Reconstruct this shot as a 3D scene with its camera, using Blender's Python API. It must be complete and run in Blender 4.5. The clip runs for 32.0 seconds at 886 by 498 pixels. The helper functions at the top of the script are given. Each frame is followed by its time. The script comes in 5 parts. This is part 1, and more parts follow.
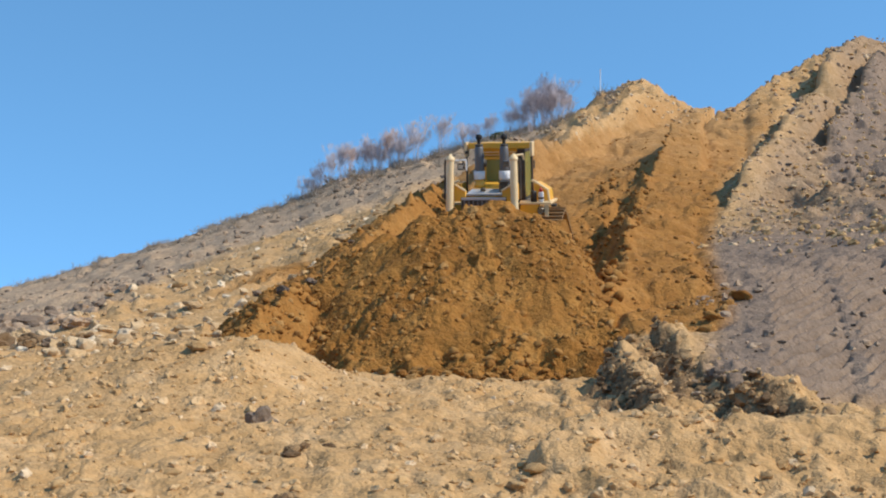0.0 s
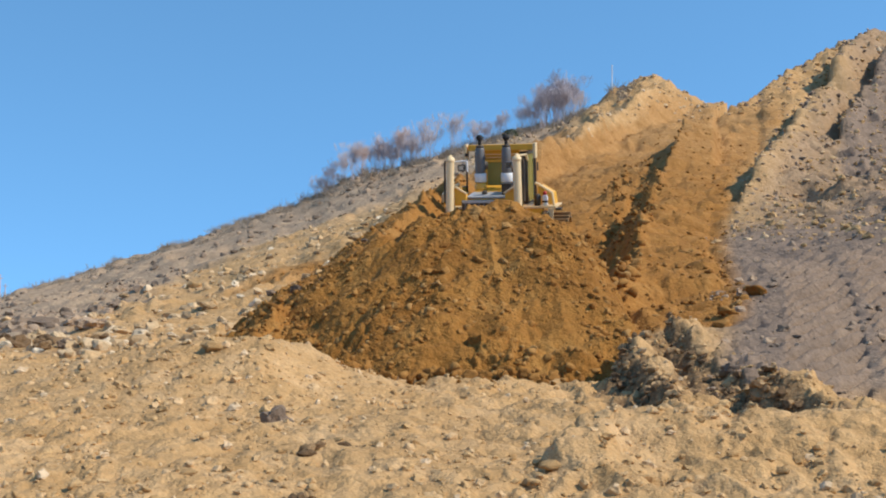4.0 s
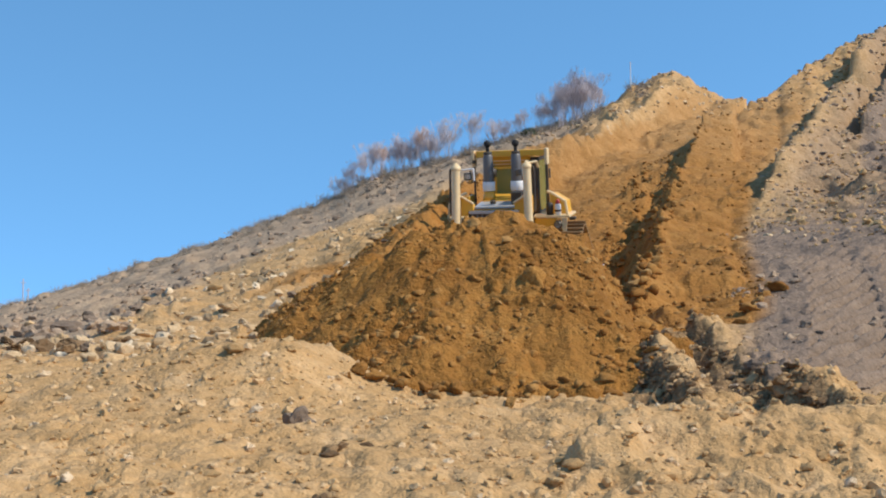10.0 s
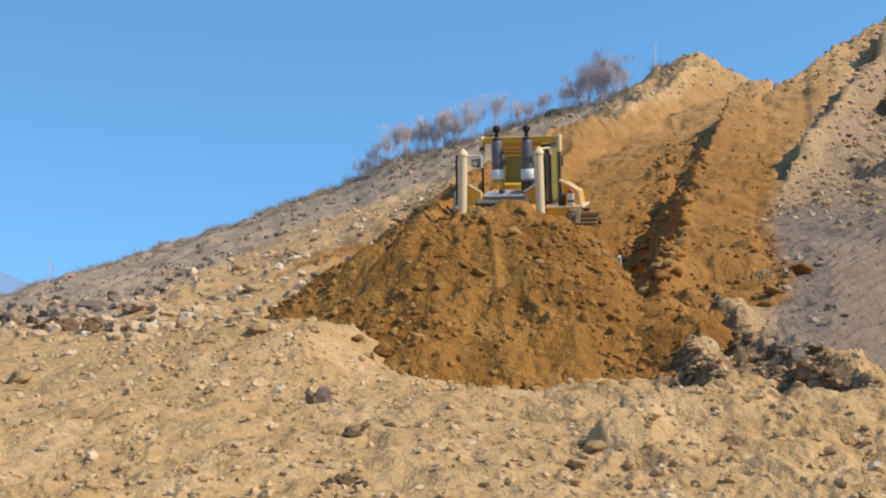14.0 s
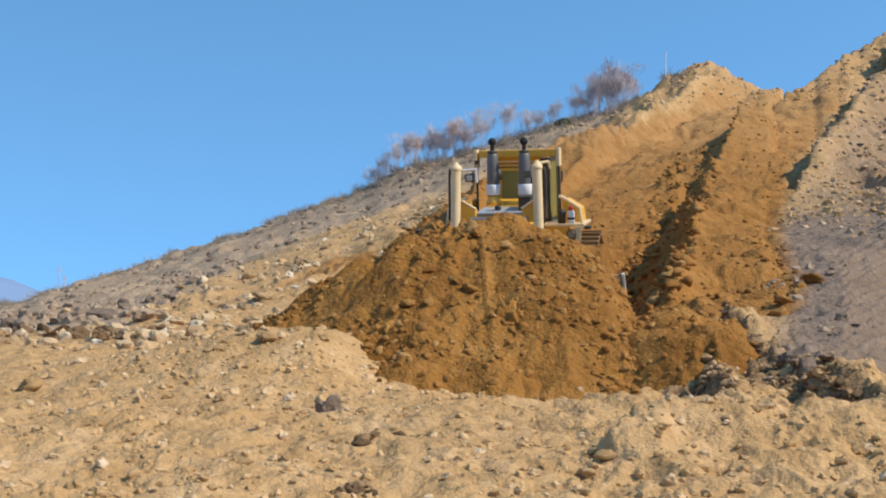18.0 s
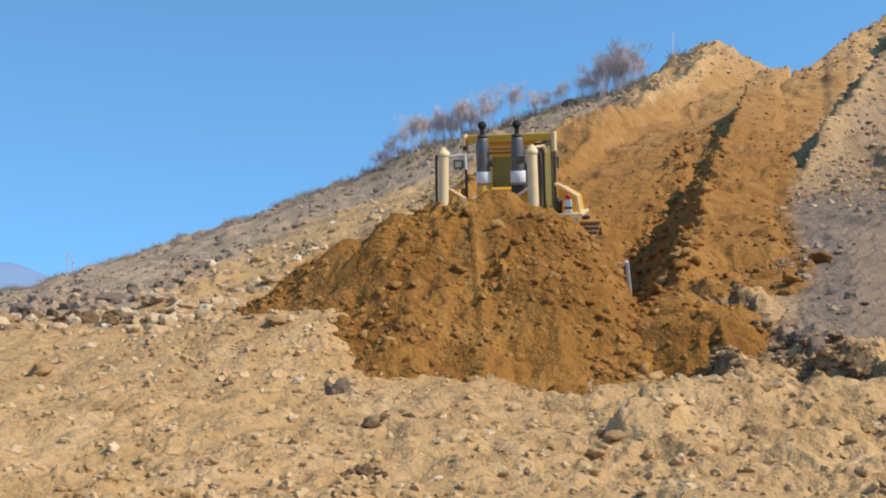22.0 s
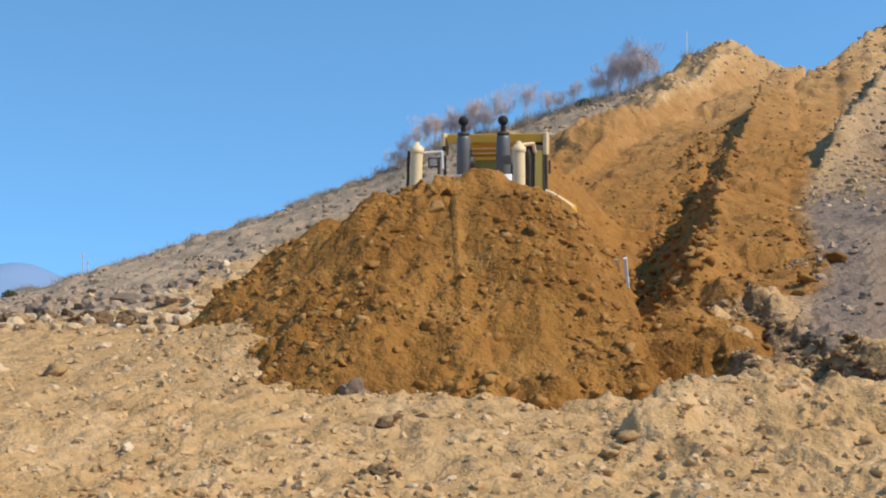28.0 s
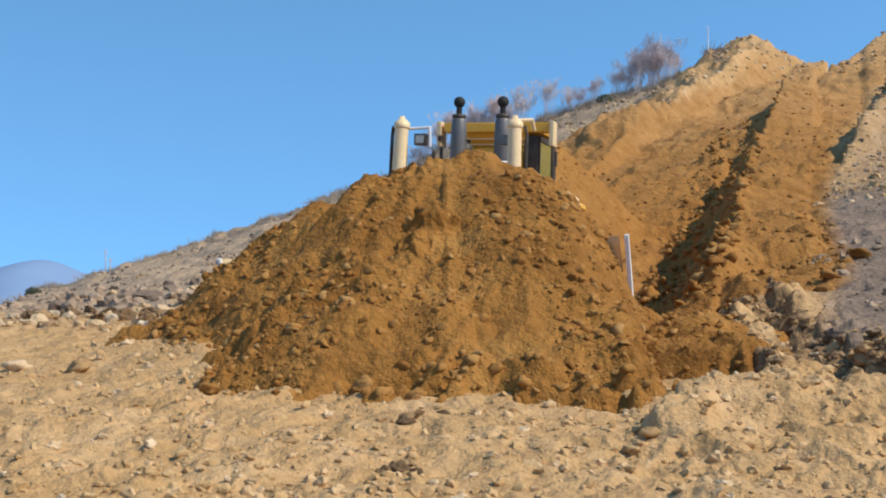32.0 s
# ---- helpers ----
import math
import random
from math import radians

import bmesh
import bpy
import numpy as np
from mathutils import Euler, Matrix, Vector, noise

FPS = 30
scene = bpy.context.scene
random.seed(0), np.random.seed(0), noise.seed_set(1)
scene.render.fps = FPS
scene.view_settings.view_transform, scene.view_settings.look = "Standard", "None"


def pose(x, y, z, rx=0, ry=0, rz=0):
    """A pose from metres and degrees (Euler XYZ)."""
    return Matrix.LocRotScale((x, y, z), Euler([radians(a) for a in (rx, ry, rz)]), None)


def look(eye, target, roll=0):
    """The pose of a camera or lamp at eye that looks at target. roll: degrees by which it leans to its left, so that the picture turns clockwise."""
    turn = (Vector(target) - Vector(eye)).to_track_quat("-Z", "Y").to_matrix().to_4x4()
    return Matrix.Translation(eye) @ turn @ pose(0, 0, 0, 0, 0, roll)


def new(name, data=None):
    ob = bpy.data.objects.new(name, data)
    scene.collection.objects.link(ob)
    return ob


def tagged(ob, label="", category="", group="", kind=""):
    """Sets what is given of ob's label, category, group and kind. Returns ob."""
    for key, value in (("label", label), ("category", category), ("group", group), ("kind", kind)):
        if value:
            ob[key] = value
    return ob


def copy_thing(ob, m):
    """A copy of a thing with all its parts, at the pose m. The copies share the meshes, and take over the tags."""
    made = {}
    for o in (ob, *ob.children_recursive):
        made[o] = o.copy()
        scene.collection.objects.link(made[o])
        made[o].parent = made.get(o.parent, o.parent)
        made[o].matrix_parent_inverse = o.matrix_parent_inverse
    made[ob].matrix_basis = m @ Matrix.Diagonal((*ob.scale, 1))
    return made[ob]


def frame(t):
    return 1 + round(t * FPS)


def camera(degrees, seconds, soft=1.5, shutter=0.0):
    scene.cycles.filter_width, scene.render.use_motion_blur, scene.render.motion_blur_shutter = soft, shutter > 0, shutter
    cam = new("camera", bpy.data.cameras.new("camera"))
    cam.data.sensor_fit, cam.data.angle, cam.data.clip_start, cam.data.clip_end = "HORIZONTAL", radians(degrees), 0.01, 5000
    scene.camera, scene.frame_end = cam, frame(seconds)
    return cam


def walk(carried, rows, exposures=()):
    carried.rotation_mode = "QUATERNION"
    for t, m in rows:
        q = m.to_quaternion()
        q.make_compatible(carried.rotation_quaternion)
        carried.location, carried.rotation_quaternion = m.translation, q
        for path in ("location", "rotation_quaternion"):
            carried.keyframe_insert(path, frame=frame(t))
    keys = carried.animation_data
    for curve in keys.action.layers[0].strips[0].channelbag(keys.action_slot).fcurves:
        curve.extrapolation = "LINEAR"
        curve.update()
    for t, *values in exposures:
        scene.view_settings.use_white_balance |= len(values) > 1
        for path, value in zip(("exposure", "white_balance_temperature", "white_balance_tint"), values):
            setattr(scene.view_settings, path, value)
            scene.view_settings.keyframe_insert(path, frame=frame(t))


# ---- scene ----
# A bulldozer pushes a heap of brown earth down a ramp cut into a dry hillside.
# Eye at the origin, 1.65 m above the trodden bench; y runs ahead, x to the right.
EYE = (0.0, 0.0, 1.65)
cam = camera(39.26, 32.0, soft=2.0)
# seconds, tilt, lean, turn of the hand-held camera
CAM = [
    (0, 94.26, -0.83, -5.08), (0.5, 94.27, -0.74, -4.90), (1, 94.25, -0.62, -4.73), (1.5, 94.30, -0.60, -4.88), (2, 94.54, -0.66, -4.98),
    (2.5, 94.40, -0.61, -4.87), (4.5, 94.15, -0.31, -4.34), (5, 94.19, -0.55, -4.19), (5.5, 94.76, -0.64, -4.10), (6, 94.94, -0.41, -4.07),
    (6.5, 94.53, -0.18, -3.97), (7, 94.41, -0.15, -3.81), (7.5, 94.49, -0.27, -3.79), (8, 94.54, -0.34, -3.81), (8.5, 94.13, 0.02, -3.80),
    (9, 93.75, 0.28, -3.59), (9.5, 93.96, 0.16, -3.43), (10, 94.14, 0.30, -3.46), (10.5, 94.24, 0.10, -3.54), (11, 94.11, 0.07, -3.30),
    (11.5, 94.10, 0.12, -3.07), (12, 94.05, 0.13, -2.92), (12.5, 93.88, 0.19, -2.75), (13, 93.62, 0.10, -2.62), (13.5, 93.47, 0.01, -2.41),
    (14, 93.28, 0.01, -2.41), (14.5, 92.99, 0.20, -2.28), (16.5, 93.21, -0.28, -1.75), (17, 93.37, -0.31, -1.85), (17.5, 93.60, -0.16, -1.93),
    (18, 93.68, -0.12, -1.96), (18.5, 93.50, -0.13, -1.70), (19, 93.43, -0.27, -1.64), (19.5, 93.45, -0.20, -1.80), (20, 93.43, 0.12, -1.92),
    (20.5, 93.34, 0.15, -1.67), (21, 93.29, 0.08, -1.59), (21.5, 93.19, 0.20, -1.52), (22, 92.85, 0.33, -1.57), (22.5, 92.59, 0.48, -1.63),
    (23, 92.57, 0.44, -1.59), (23.5, 92.94, 0.27, -1.51), (24, 93.33, 0.50, -1.22), (24.5, 92.94, 0.38, -1.30), (25, 92.56, 0.59, -1.07),
    (25.5, 92.46, 0.59, -1.12), (27.5, 92.72, 0.38, -0.95), (28, 92.86, 0.34, -0.95), (28.5, 92.99, 0.33, -0.95), (29, 93.20, 0.23, -0.72),
    (29.5, 93.41, 0.06, -0.39), (30, 93.12, 0.16, -0.12), (30.5, 92.73, 0.27, -0.07), (31, 92.45, 0.46, -0.18), (31.5, 92.60, 0.54, -0.17),
    (32, 92.71, 0.40, 0.02),
]
walk(cam, [(t, pose(*EYE, a, b, c)) for t, a, b, c in CAM])

# seconds, place and turn of the bulldozer on its ramp (nose towards -y)
DOZER = [
    (0, 4.782, 35.281, 3.618, 12.21, 0.52, -18.36), (1, 4.651, 34.964, 3.525, 11.43, 0.09, -17.79), (2, 4.543, 34.623, 3.409, 11.02, -0.05, -17.30),
    (2.5, 4.483, 34.411, 3.359, 10.98, -0.02, -17.27), (4.5, 4.197, 33.483, 3.179, 10.76, 0.42, -17.29), (5, 4.144, 33.287, 3.127, 10.79, 0.53, -17.37),
    (6, 4.091, 32.992, 3.042, 11.03, 0.65, -17.60), (7, 4.080, 32.813, 2.986, 11.49, 0.53, -17.59), (8, 4.034, 32.610, 2.930, 11.74, 0.20, -17.51),
    (9, 3.938, 32.276, 2.846, 11.47, 0.15, -17.50), (10, 3.797, 31.849, 2.750, 10.88, 0.30, -17.46), (11, 3.628, 31.389, 2.640, 10.50, 0.44, -17.43),
    (12, 3.481, 30.913, 2.546, 10.18, 0.64, -17.16), (13, 3.346, 30.464, 2.444, 10.18, 0.52, -16.67), (14, 3.232, 30.043, 2.349, 10.08, 0.46, -16.40),
    (14.5, 3.177, 29.835, 2.302, 9.99, 0.45, -16.34), (16.5, 2.958, 29.000, 2.127, 9.94, 0.25, -15.98), (17, 2.896, 28.783, 2.084, 9.91, 0.28, -15.95),
    (18, 2.752, 28.332, 1.991, 9.76, 0.40, -15.75), (19, 2.638, 27.864, 1.902, 9.77, 0.33, -15.37), (20, 2.495, 27.363, 1.811, 9.69, 0.38, -14.95),
    (21, 2.368, 26.815, 1.712, 9.55, 0.33, -14.69), (22, 2.225, 26.236, 1.621, 9.28, 0.24, -14.57), (23, 2.090, 25.694, 1.524, 9.07, 0.22, -14.61),
    (24, 1.961, 25.230, 1.451, 8.59, 0.43, -14.64), (25, 1.837, 24.805, 1.380, 8.08, 0.51, -14.65), (25.5, 1.774, 24.539, 1.351, 7.72, 0.52, -14.52),
    (27.5, 1.438, 23.287, 1.185, 7.13, 1.10, -13.89), (28, 1.346, 22.930, 1.150, 6.95, 1.42, -13.81), (29, 1.146, 22.188, 1.089, 6.34, 2.24, -13.85),
    (30, 0.990, 21.587, 1.026, 4.99, 2.92, -14.07), (31, 0.870, 21.032, 0.976, 3.25, 2.99, -14.36), (32, 0.768, 20.420, 0.934, 1.77, 2.40, -15.55),
]
# seconds and place of the heap's crest
CREST = [
    (0, 2.60, 22.9, 4.22), (2.5, 2.40, 21.9, 4.08), (4.5, 2.20, 21.0, 3.95), (6, 2.03, 20.4, 3.81), (9, 1.78, 19.4, 3.62),
    (13, 1.45, 18.5, 3.40), (16.5, 1.18, 18.0, 3.29), (19, 1.00, 17.6, 3.23), (23, 0.74, 17.0, 3.25), (25.5, 0.59, 16.75, 3.35),
    (28, 0.38, 16.55, 3.48), (30, 0.18, 16.4, 3.58), (32, 0.00, 16.3, 3.65),
]

# ---- light ----
SUN_TO = Vector((0.80, -0.36, 0.84)).normalized()
world = bpy.data.worlds.new("sky")
scene.world = world
world.use_nodes = True
wn = world.node_tree
sky = wn.nodes.new("ShaderNodeTexSky")
sky.sky_type, sky.sun_disc = "NISHITA", False
sky.sun_elevation = math.asin(SUN_TO.z)
sky.sun_rotation = math.atan2(SUN_TO.x, SUN_TO.y)
sky.air_density, sky.dust_density, sky.ozone_density = 0.55, 0.0, 1.2
sky.altitude = 600
# dry air with little haze: the pale band lies below the horizon
up = wn.nodes.new("ShaderNodeMapping")
up.inputs["Location"].default_value = (0, 0, 0.30)
unit = wn.nodes.new("ShaderNodeVectorMath")
unit.operation = "NORMALIZE"
wn.links.new(wn.nodes.new("ShaderNodeTexCoord").outputs["Generated"], up.inputs["Vector"])
wn.links.new(up.outputs[0], unit.inputs[0])
wn.links.new(unit.outputs[0], sky.inputs["Vector"])
clear = wn.nodes.new("ShaderNodeMix")
clear.data_type, clear.blend_type = "RGBA", "MULTIPLY"
clear.inputs[0].default_value, clear.inputs[7].default_value = 1.0, (0.83, 1.01, 0.948, 1)
wn.links.new(sky.outputs[0], clear.inputs[6])
wn.links.new(clear.outputs[2], wn.nodes["Background"].inputs[0])
wn.nodes["Background"].inputs[1].default_value = 0.345
lamp = bpy.data.lights.new("sun", "SUN")
lamp.energy, lamp.angle, lamp.color = 4.56, radians(0.53), (1.0, 0.802, 0.632)
sun = new("sun", lamp)
sun.matrix_world = look((0, 0, 60), Vector((0, 0, 60)) - SUN_TO)
scene.view_settings.exposure = 0.045
scene.view_settings.use_white_balance = True
scene.view_settings.white_balance_temperature, scene.view_settings.white_balance_tint = 5850, 1

# ---- noise ----
def lattice(ix, iy, seed):
    """Pseudo-random numbers in 0..1 for whole-number cells."""
    h = (ix.astype(np.int64) * 374761393 + iy.astype(np.int64) * 668265263 + seed * 974711) & 0xFFFFFFFF
    h = ((h ^ (h >> 13)) * 1274126177) & 0xFFFFFFFF
    return ((h ^ (h >> 16)) & 0xFFFF) / 65535.0


def vnoise(x, y, seed=0):
    """Smooth value noise in -1..1."""
    ix, iy = np.floor(x), np.floor(y)
    fx, fy = x - ix, y - iy
    fx, fy = fx * fx * (3 - 2 * fx), fy * fy * (3 - 2 * fy)
    a, b = lattice(ix, iy, seed), lattice(ix + 1, iy, seed)
    c, d = lattice(ix, iy + 1, seed), lattice(ix + 1, iy + 1, seed)
    return 2 * ((a * (1 - fx) + b * fx) * (1 - fy) + (c * (1 - fx) + d * fx) * fy) - 1


def clods(x, y, seed=0, fill=0.6):
    """Rounded lumps, one at most in each unit cell: 0 between them, up to about 0.5 at their tops."""
    ix, iy = np.floor(x), np.floor(y)
    best = np.zeros_like(x)
    for dx in (-1, 0, 1):
        for dy in (-1, 0, 1):
            cx, cy = ix + dx, iy + dy
            px, py = cx + lattice(cx, cy, seed), cy + lattice(cx, cy, seed + 1)
            size = 0.2 + 0.38 * lattice(cx, cy, seed + 2) ** 2
            on = lattice(cx, cy, seed + 3) < fill
            q = 1 - ((x - px) ** 2 + (y - py) ** 2) / size ** 2
            best = np.maximum(best, np.where(on & (q > 0), np.sqrt(np.maximum(q, 0)) * size, 0))
    return best


def smooth(a, b, x):
    t = np.clip((x - a) / (b - a), 0, 1)
    return t * t * (3 - 2 * t)


# ---- the lie of the land ----
RAMP_Y = [14, 17, 20.4, 25.7, 28.8, 32.1, 35.3, 42, 50, 62, 68, 75, 84]
RAMP_X = [0.1, 0.4, 0.8, 2.1, 2.9, 3.9, 4.8, 7.8, 11.7, 17.5, 20.7, 24.4, 29.0]
RAMP_Z = [0.80, 0.75, 0.90, 1.50, 2.06, 2.80, 3.58, 6.2, 8.9, 12.6, 15.0, 16.4, 16.4]
BERM_Y = [17.6, 19.0, 20.5, 22.0, 27.0, 42.0, 57.0, 66.0, 75.0]
BERM_X = [3.72, 4.12, 4.55, 5.0, 6.35, 10.75, 16.4, 19.95, 23.55]
BERM_Z = [1.00, 1.55, 2.25, 2.85, 3.66, 7.2, 11.2, 13.8, 16.4]
# where the shale slope begins
SIDE_Y = [13.2, 15.5, 18.0, 20.5, 22.0, 27.0, 42.0, 57.0, 66.0, 75.0]
SIDE_X = [3.8, 4.4, 4.7, 4.75, 5.0, 6.35, 10.75, 16.4, 19.95, 23.55]
# bank of brown earth along the left edge of the ramp
BANK_Y = [17.4, 18.6, 20.0, 22.0, 25.0, 30.0, 35.0, 38.0]
BANK_X = [-2.0, -1.72, -1.25, -0.70, 0.08, 1.33, 2.95, 3.9]
BANK_Z = [1.0, 1.25, 1.88, 2.52, 3.27, 4.57, 6.1, 6.8]
# upper edge of the brown earth on the far part of the ramp: bearing, and rise over distance
EDGE_U = [0.0, 0.0861, 0.0921, 0.1261, 0.1592, 0.20, 0.255, 0.3057, 0.36]
EDGE_V = [0.060, 0.1301, 0.1391, 0.1522, 0.1621, 0.166, 0.186, 0.196, 0.20]
# right hillside: distance, and rise over distance
SLOPE_Y = [12, 14, 15.5, 20, 27, 42, 57, 68, 71.6, 75.2, 81, 89.4, 92.7, 100]
SLOPE_V = [-0.055, -0.030, -0.012, 0.035, 0.073, 0.137, 0.170, 0.1965, 0.2063, 0.2136, 0.2271, 0.2414, 0.243, 0.2526]
SHALE_X, SHALE_Y = [11.2, 15.3, 26.5, 38.4], [30.0, 38.0, 62.0, 84.0]
# scarps on the right hillside: distance, bearing, height over distance
SCARPS = (
    ([36.0, 42.0, 53.0, 61.0, 66.5], [0.3268, 0.350, 0.3686, 0.3872, 0.4014], 0.028),
    ([67.5, 71.0, 81.0, 86.0], [0.396, 0.404, 0.4249, 0.436], 0.030),
    ([49.0, 56.0, 71.0, 79.0], [0.4055, 0.4199, 0.4434, 0.462], 0.022),
)
# skyline of the left hillside: bearing x over y, and rise over distance
RIDGE_U = [-0.60, -0.354, -0.258, -0.205, -0.153, -0.096, -0.033, 0.048, 0.094, 0.164, 0.215, 0.234, 0.252, 0.280, 0.301, 0.325, 0.36]
RIDGE_V = [-0.08, 0.003, 0.034, 0.050, 0.069, 0.088, 0.1125, 0.1415, 0.1575, 0.1785, 0.2010, 0.2085, 0.2140, 0.2055, 0.2005, 0.197, 0.185]
# crests of tipped soil, steep on the left: y, x and height along the crest, width of the steep side
CLOD_RIDGES = (
    ([12.0, 12.4, 13.0, 14.0, 15.0, 16.2, 17.0, 17.8], [3.34, 3.42, 3.54, 3.56, 3.66, 3.80, 4.20, 4.60], [0.05, 0.17, 0.26, 0.34, 0.41, 0.48, 0.52, 0.42], 0.30, 0.48),
    ([11.4, 11.8, 12.4, 13.1, 14.0, 15.0, 16.2, 17.2, 18.0], [4.85, 4.72, 4.50, 4.35, 4.36, 4.44, 4.55, 4.66, 4.80], [0.14, 0.27, 0.38, 0.40, 0.46, 0.54, 0.64, 0.72, 0.62], 0.24, 0.8),
    ([9.3, 9.9, 10.6, 11.3], [1.60, 1.80, 1.98, 2.10], [0.08, 0.24, 0.28, 0.10], 0.12, 0.45),
    ([10.8, 11.2, 11.7, 12.3], [2.75, 2.80, 2.90, 3.10], [0.06, 0.12, 0.14, 0.06], 0.14, 0.70),
)


def land(x, y):
    """Height of the ground, and how far it is brown fill, grey shale and brush, at x, y."""
    yy = np.maximum(y, 0.5)
    u = x / yy
    warp = 0.5 * vnoise(x * 0.35, y * 0.35, 5) + 0.25 * vnoise(x * 0.9, y * 0.9, 6)
    z = 0.065 * np.clip(y, -15, 24)
    # low rim of sand beside the heap's foot
    dx = x + 1.0
    dy = y - 15.3 - 0.75 * np.maximum(dx, 0) + 0.12 * np.minimum(dx, 0)
    z = z + 0.62 * np.exp(-np.where(dx < 0, (dx / 2.8) ** 2, (dx / 0.95) ** 2) - (dy / np.where(dy < 0, 1.5 + 0.25 * np.clip(-dx, 0, 2), 0.9)) ** 2)
    # left hillside, up to a ridge 70 m off
    vs = np.interp(u, RIDGE_U, RIDGE_V)
    top = 1.65 + 70 * (vs + 0.0016 * vnoise(u * 24, 0 * u, 17) + 0.0010 * vnoise(u * 70, 0 * u, 18))
    t = np.clip((y - 22) / 48, 0, 1)
    hill = 1.45 + (top - 1.45) * (t - 0.06 * np.sin(math.pi * t)) - 0.25 * np.maximum(y - 75, 0)
    to_ramp = x - np.interp(y, RAMP_Y, RAMP_X)
    hill = hill + 1.3 * np.exp(-((y - 50) / 8) ** 2) * smooth(-11, -4.5, to_ramp)
    is_left = smooth(0.34, 0.30, u)
    z = np.where(y > 22, np.maximum(hill, -40) * is_left + z * (1 - is_left), z)
    # right hillside, which rises from the windrow's crest
    crest_x = np.interp(y, SIDE_Y, SIDE_X)
    back = np.clip(68 + 240 * (u - 0.325), 60, 100)
    far = np.clip(y, 12, back)
    lean = (0.30 - 0.22 * smooth(24, 46, far)) * (1 - np.exp(-(far - 12) / 14))
    rise = np.interp(far, SLOPE_Y, SLOPE_V) + lean * (u - 0.325)
    rise = rise + smooth(35, 60, y) * (0.0022 * vnoise(u * 60, 0 * u, 15) + 0.0013 * vnoise(u * 150, 0 * u, 16))
    right = 1.65 + far * rise - 0.25 * np.maximum(y - back, 0)
    right = right - 0.8 * np.maximum(crest_x - x, 0)
    right = np.where((x > crest_x - 1.3 * smooth(21.5, 19.5, y)) & (y > 12), right, -50)
    grey = smooth(0.285, 0.325, u + 0.02 * warp) * smooth(12.4, 13.6, y + warp) * (right > -40)
    z = np.maximum(z, right + (z - right) * smooth(13.8, 12, y))
    grey = grey * np.maximum(smooth(-1.0, 1.0, x - np.interp(y, SHALE_Y, SHALE_X) + 2 * warp), smooth(35, 30, y))
    grey = grey * (1 - 0.35 * smooth(26, 40, y))
    grey = np.maximum(grey, 0.62 * smooth(-0.005, 0.03, u - np.interp(y, *SCARPS[0][:2]) + 0.008 * warp) * smooth(24, 30, y))
    grey = np.maximum(grey, smooth(-0.015, 0.01, u - np.interp(y, *SCARPS[2][:2]) + 0.008 * warp) * smooth(30, 40, y))
    # low scarps that run up the right hillside, steep on their left
    for py, pu, hh in SCARPS:
        d = u - np.interp(y, py, pu) + 0.0035 * warp + 0.0022 * vnoise(x * 0.9, y * 0.9, 19) + 0.0015 * vnoise(x * 2.3, y * 2.3, 18)
        ends = smooth(py[0] - 1, py[0] + 3, y) * smooth(py[-1] + 2, py[-1] - 5, y) * (0.95 + 0.2 * vnoise(y * 0.35, 0 * y, 20))
        z = z + ends * hh * yy * (np.where(d < 0, smooth(-0.0035, 0.0, d), np.exp(-(d / 0.035) ** 2)) - 0.35 * np.exp(-((d + 0.006) / 0.009) ** 2))
    # ramp, cut on the left and filled on the right
    rx, rz = np.interp(y, RAMP_Y, RAMP_X), np.interp(y, RAMP_Y, RAMP_Z)
    on = smooth(17.0, 19.4, y) * smooth(86, 78, y)
    s = x - rx
    rz = rz + 0.13 * np.clip(s, -3.2, 3.2) * smooth(37, 44, y) * smooth(72, 62, y)
    half = 2.8 - 1.2 * smooth(56, 66, y) + 0.25 * warp * (1 + 2.2 * smooth(40, 50, y))
    cut = rz + np.maximum(np.abs(s) - half, 0) * (1.5 - 0.5 * smooth(54, 66, y))
    low = rz - np.maximum(np.abs(s) - half, 0) * 0.6
    z = np.where((on > 0) & (x < crest_x), z + on * (np.clip(z, low, cut) - z), z)
    # windrow along the right edge of the ramp
    bx, bz = np.interp(y, BERM_Y, BERM_X), np.interp(y, BERM_Y, BERM_Z) + 0.16 * vnoise(x * 1.1, y * 1.1, 9)
    d = x - bx + 0.25 * warp
    berm = bz - np.where(d < 0, (0.45 + 0.95 * smooth(18.5, 21.5, y) - 0.75 * smooth(35, 48, y)) * np.minimum(-d, 2.0) + 1.2 * np.maximum(-d - 2.0, 0), 0.10 * np.minimum(d, 1.6) + 0.55 * np.maximum(d - 1.6, 0))
    berm = np.where((y > 12.6) & (y < 76), berm - 2.5 * smooth(54, 70, y), -50)
    wide = np.maximum(2.0, 0.065 * y)
    body = smooth(-0.03, 0.05, berm - z) * smooth(1.15, 0.85, d / wide - 0.22 * warp)
    z = np.maximum(z, berm)
    edge = smooth(0.004, -0.004, (z - 1.65) / yy - np.interp(u, EDGE_U, EDGE_V) + 0.003 * warp) * smooth(33, 37, y) * smooth(-9, -7, s)
    left = np.maximum(smooth(-3.9, -3.2, s + 0.6 * warp + 1.5 * smooth(28, 32, y) * smooth(46, 40, y)), edge)
    brown = left * smooth(1.15, 0.85, d / wide - 0.22 * warp) * smooth(18.2, 18.7, y + 0.4 * warp)
    brown = brown * np.maximum(smooth(57, 49, y + 2 * warp), np.maximum(edge, smooth(-3.0, -2.2, s + 0.5 * warp)))
    brown = np.maximum(brown, body)
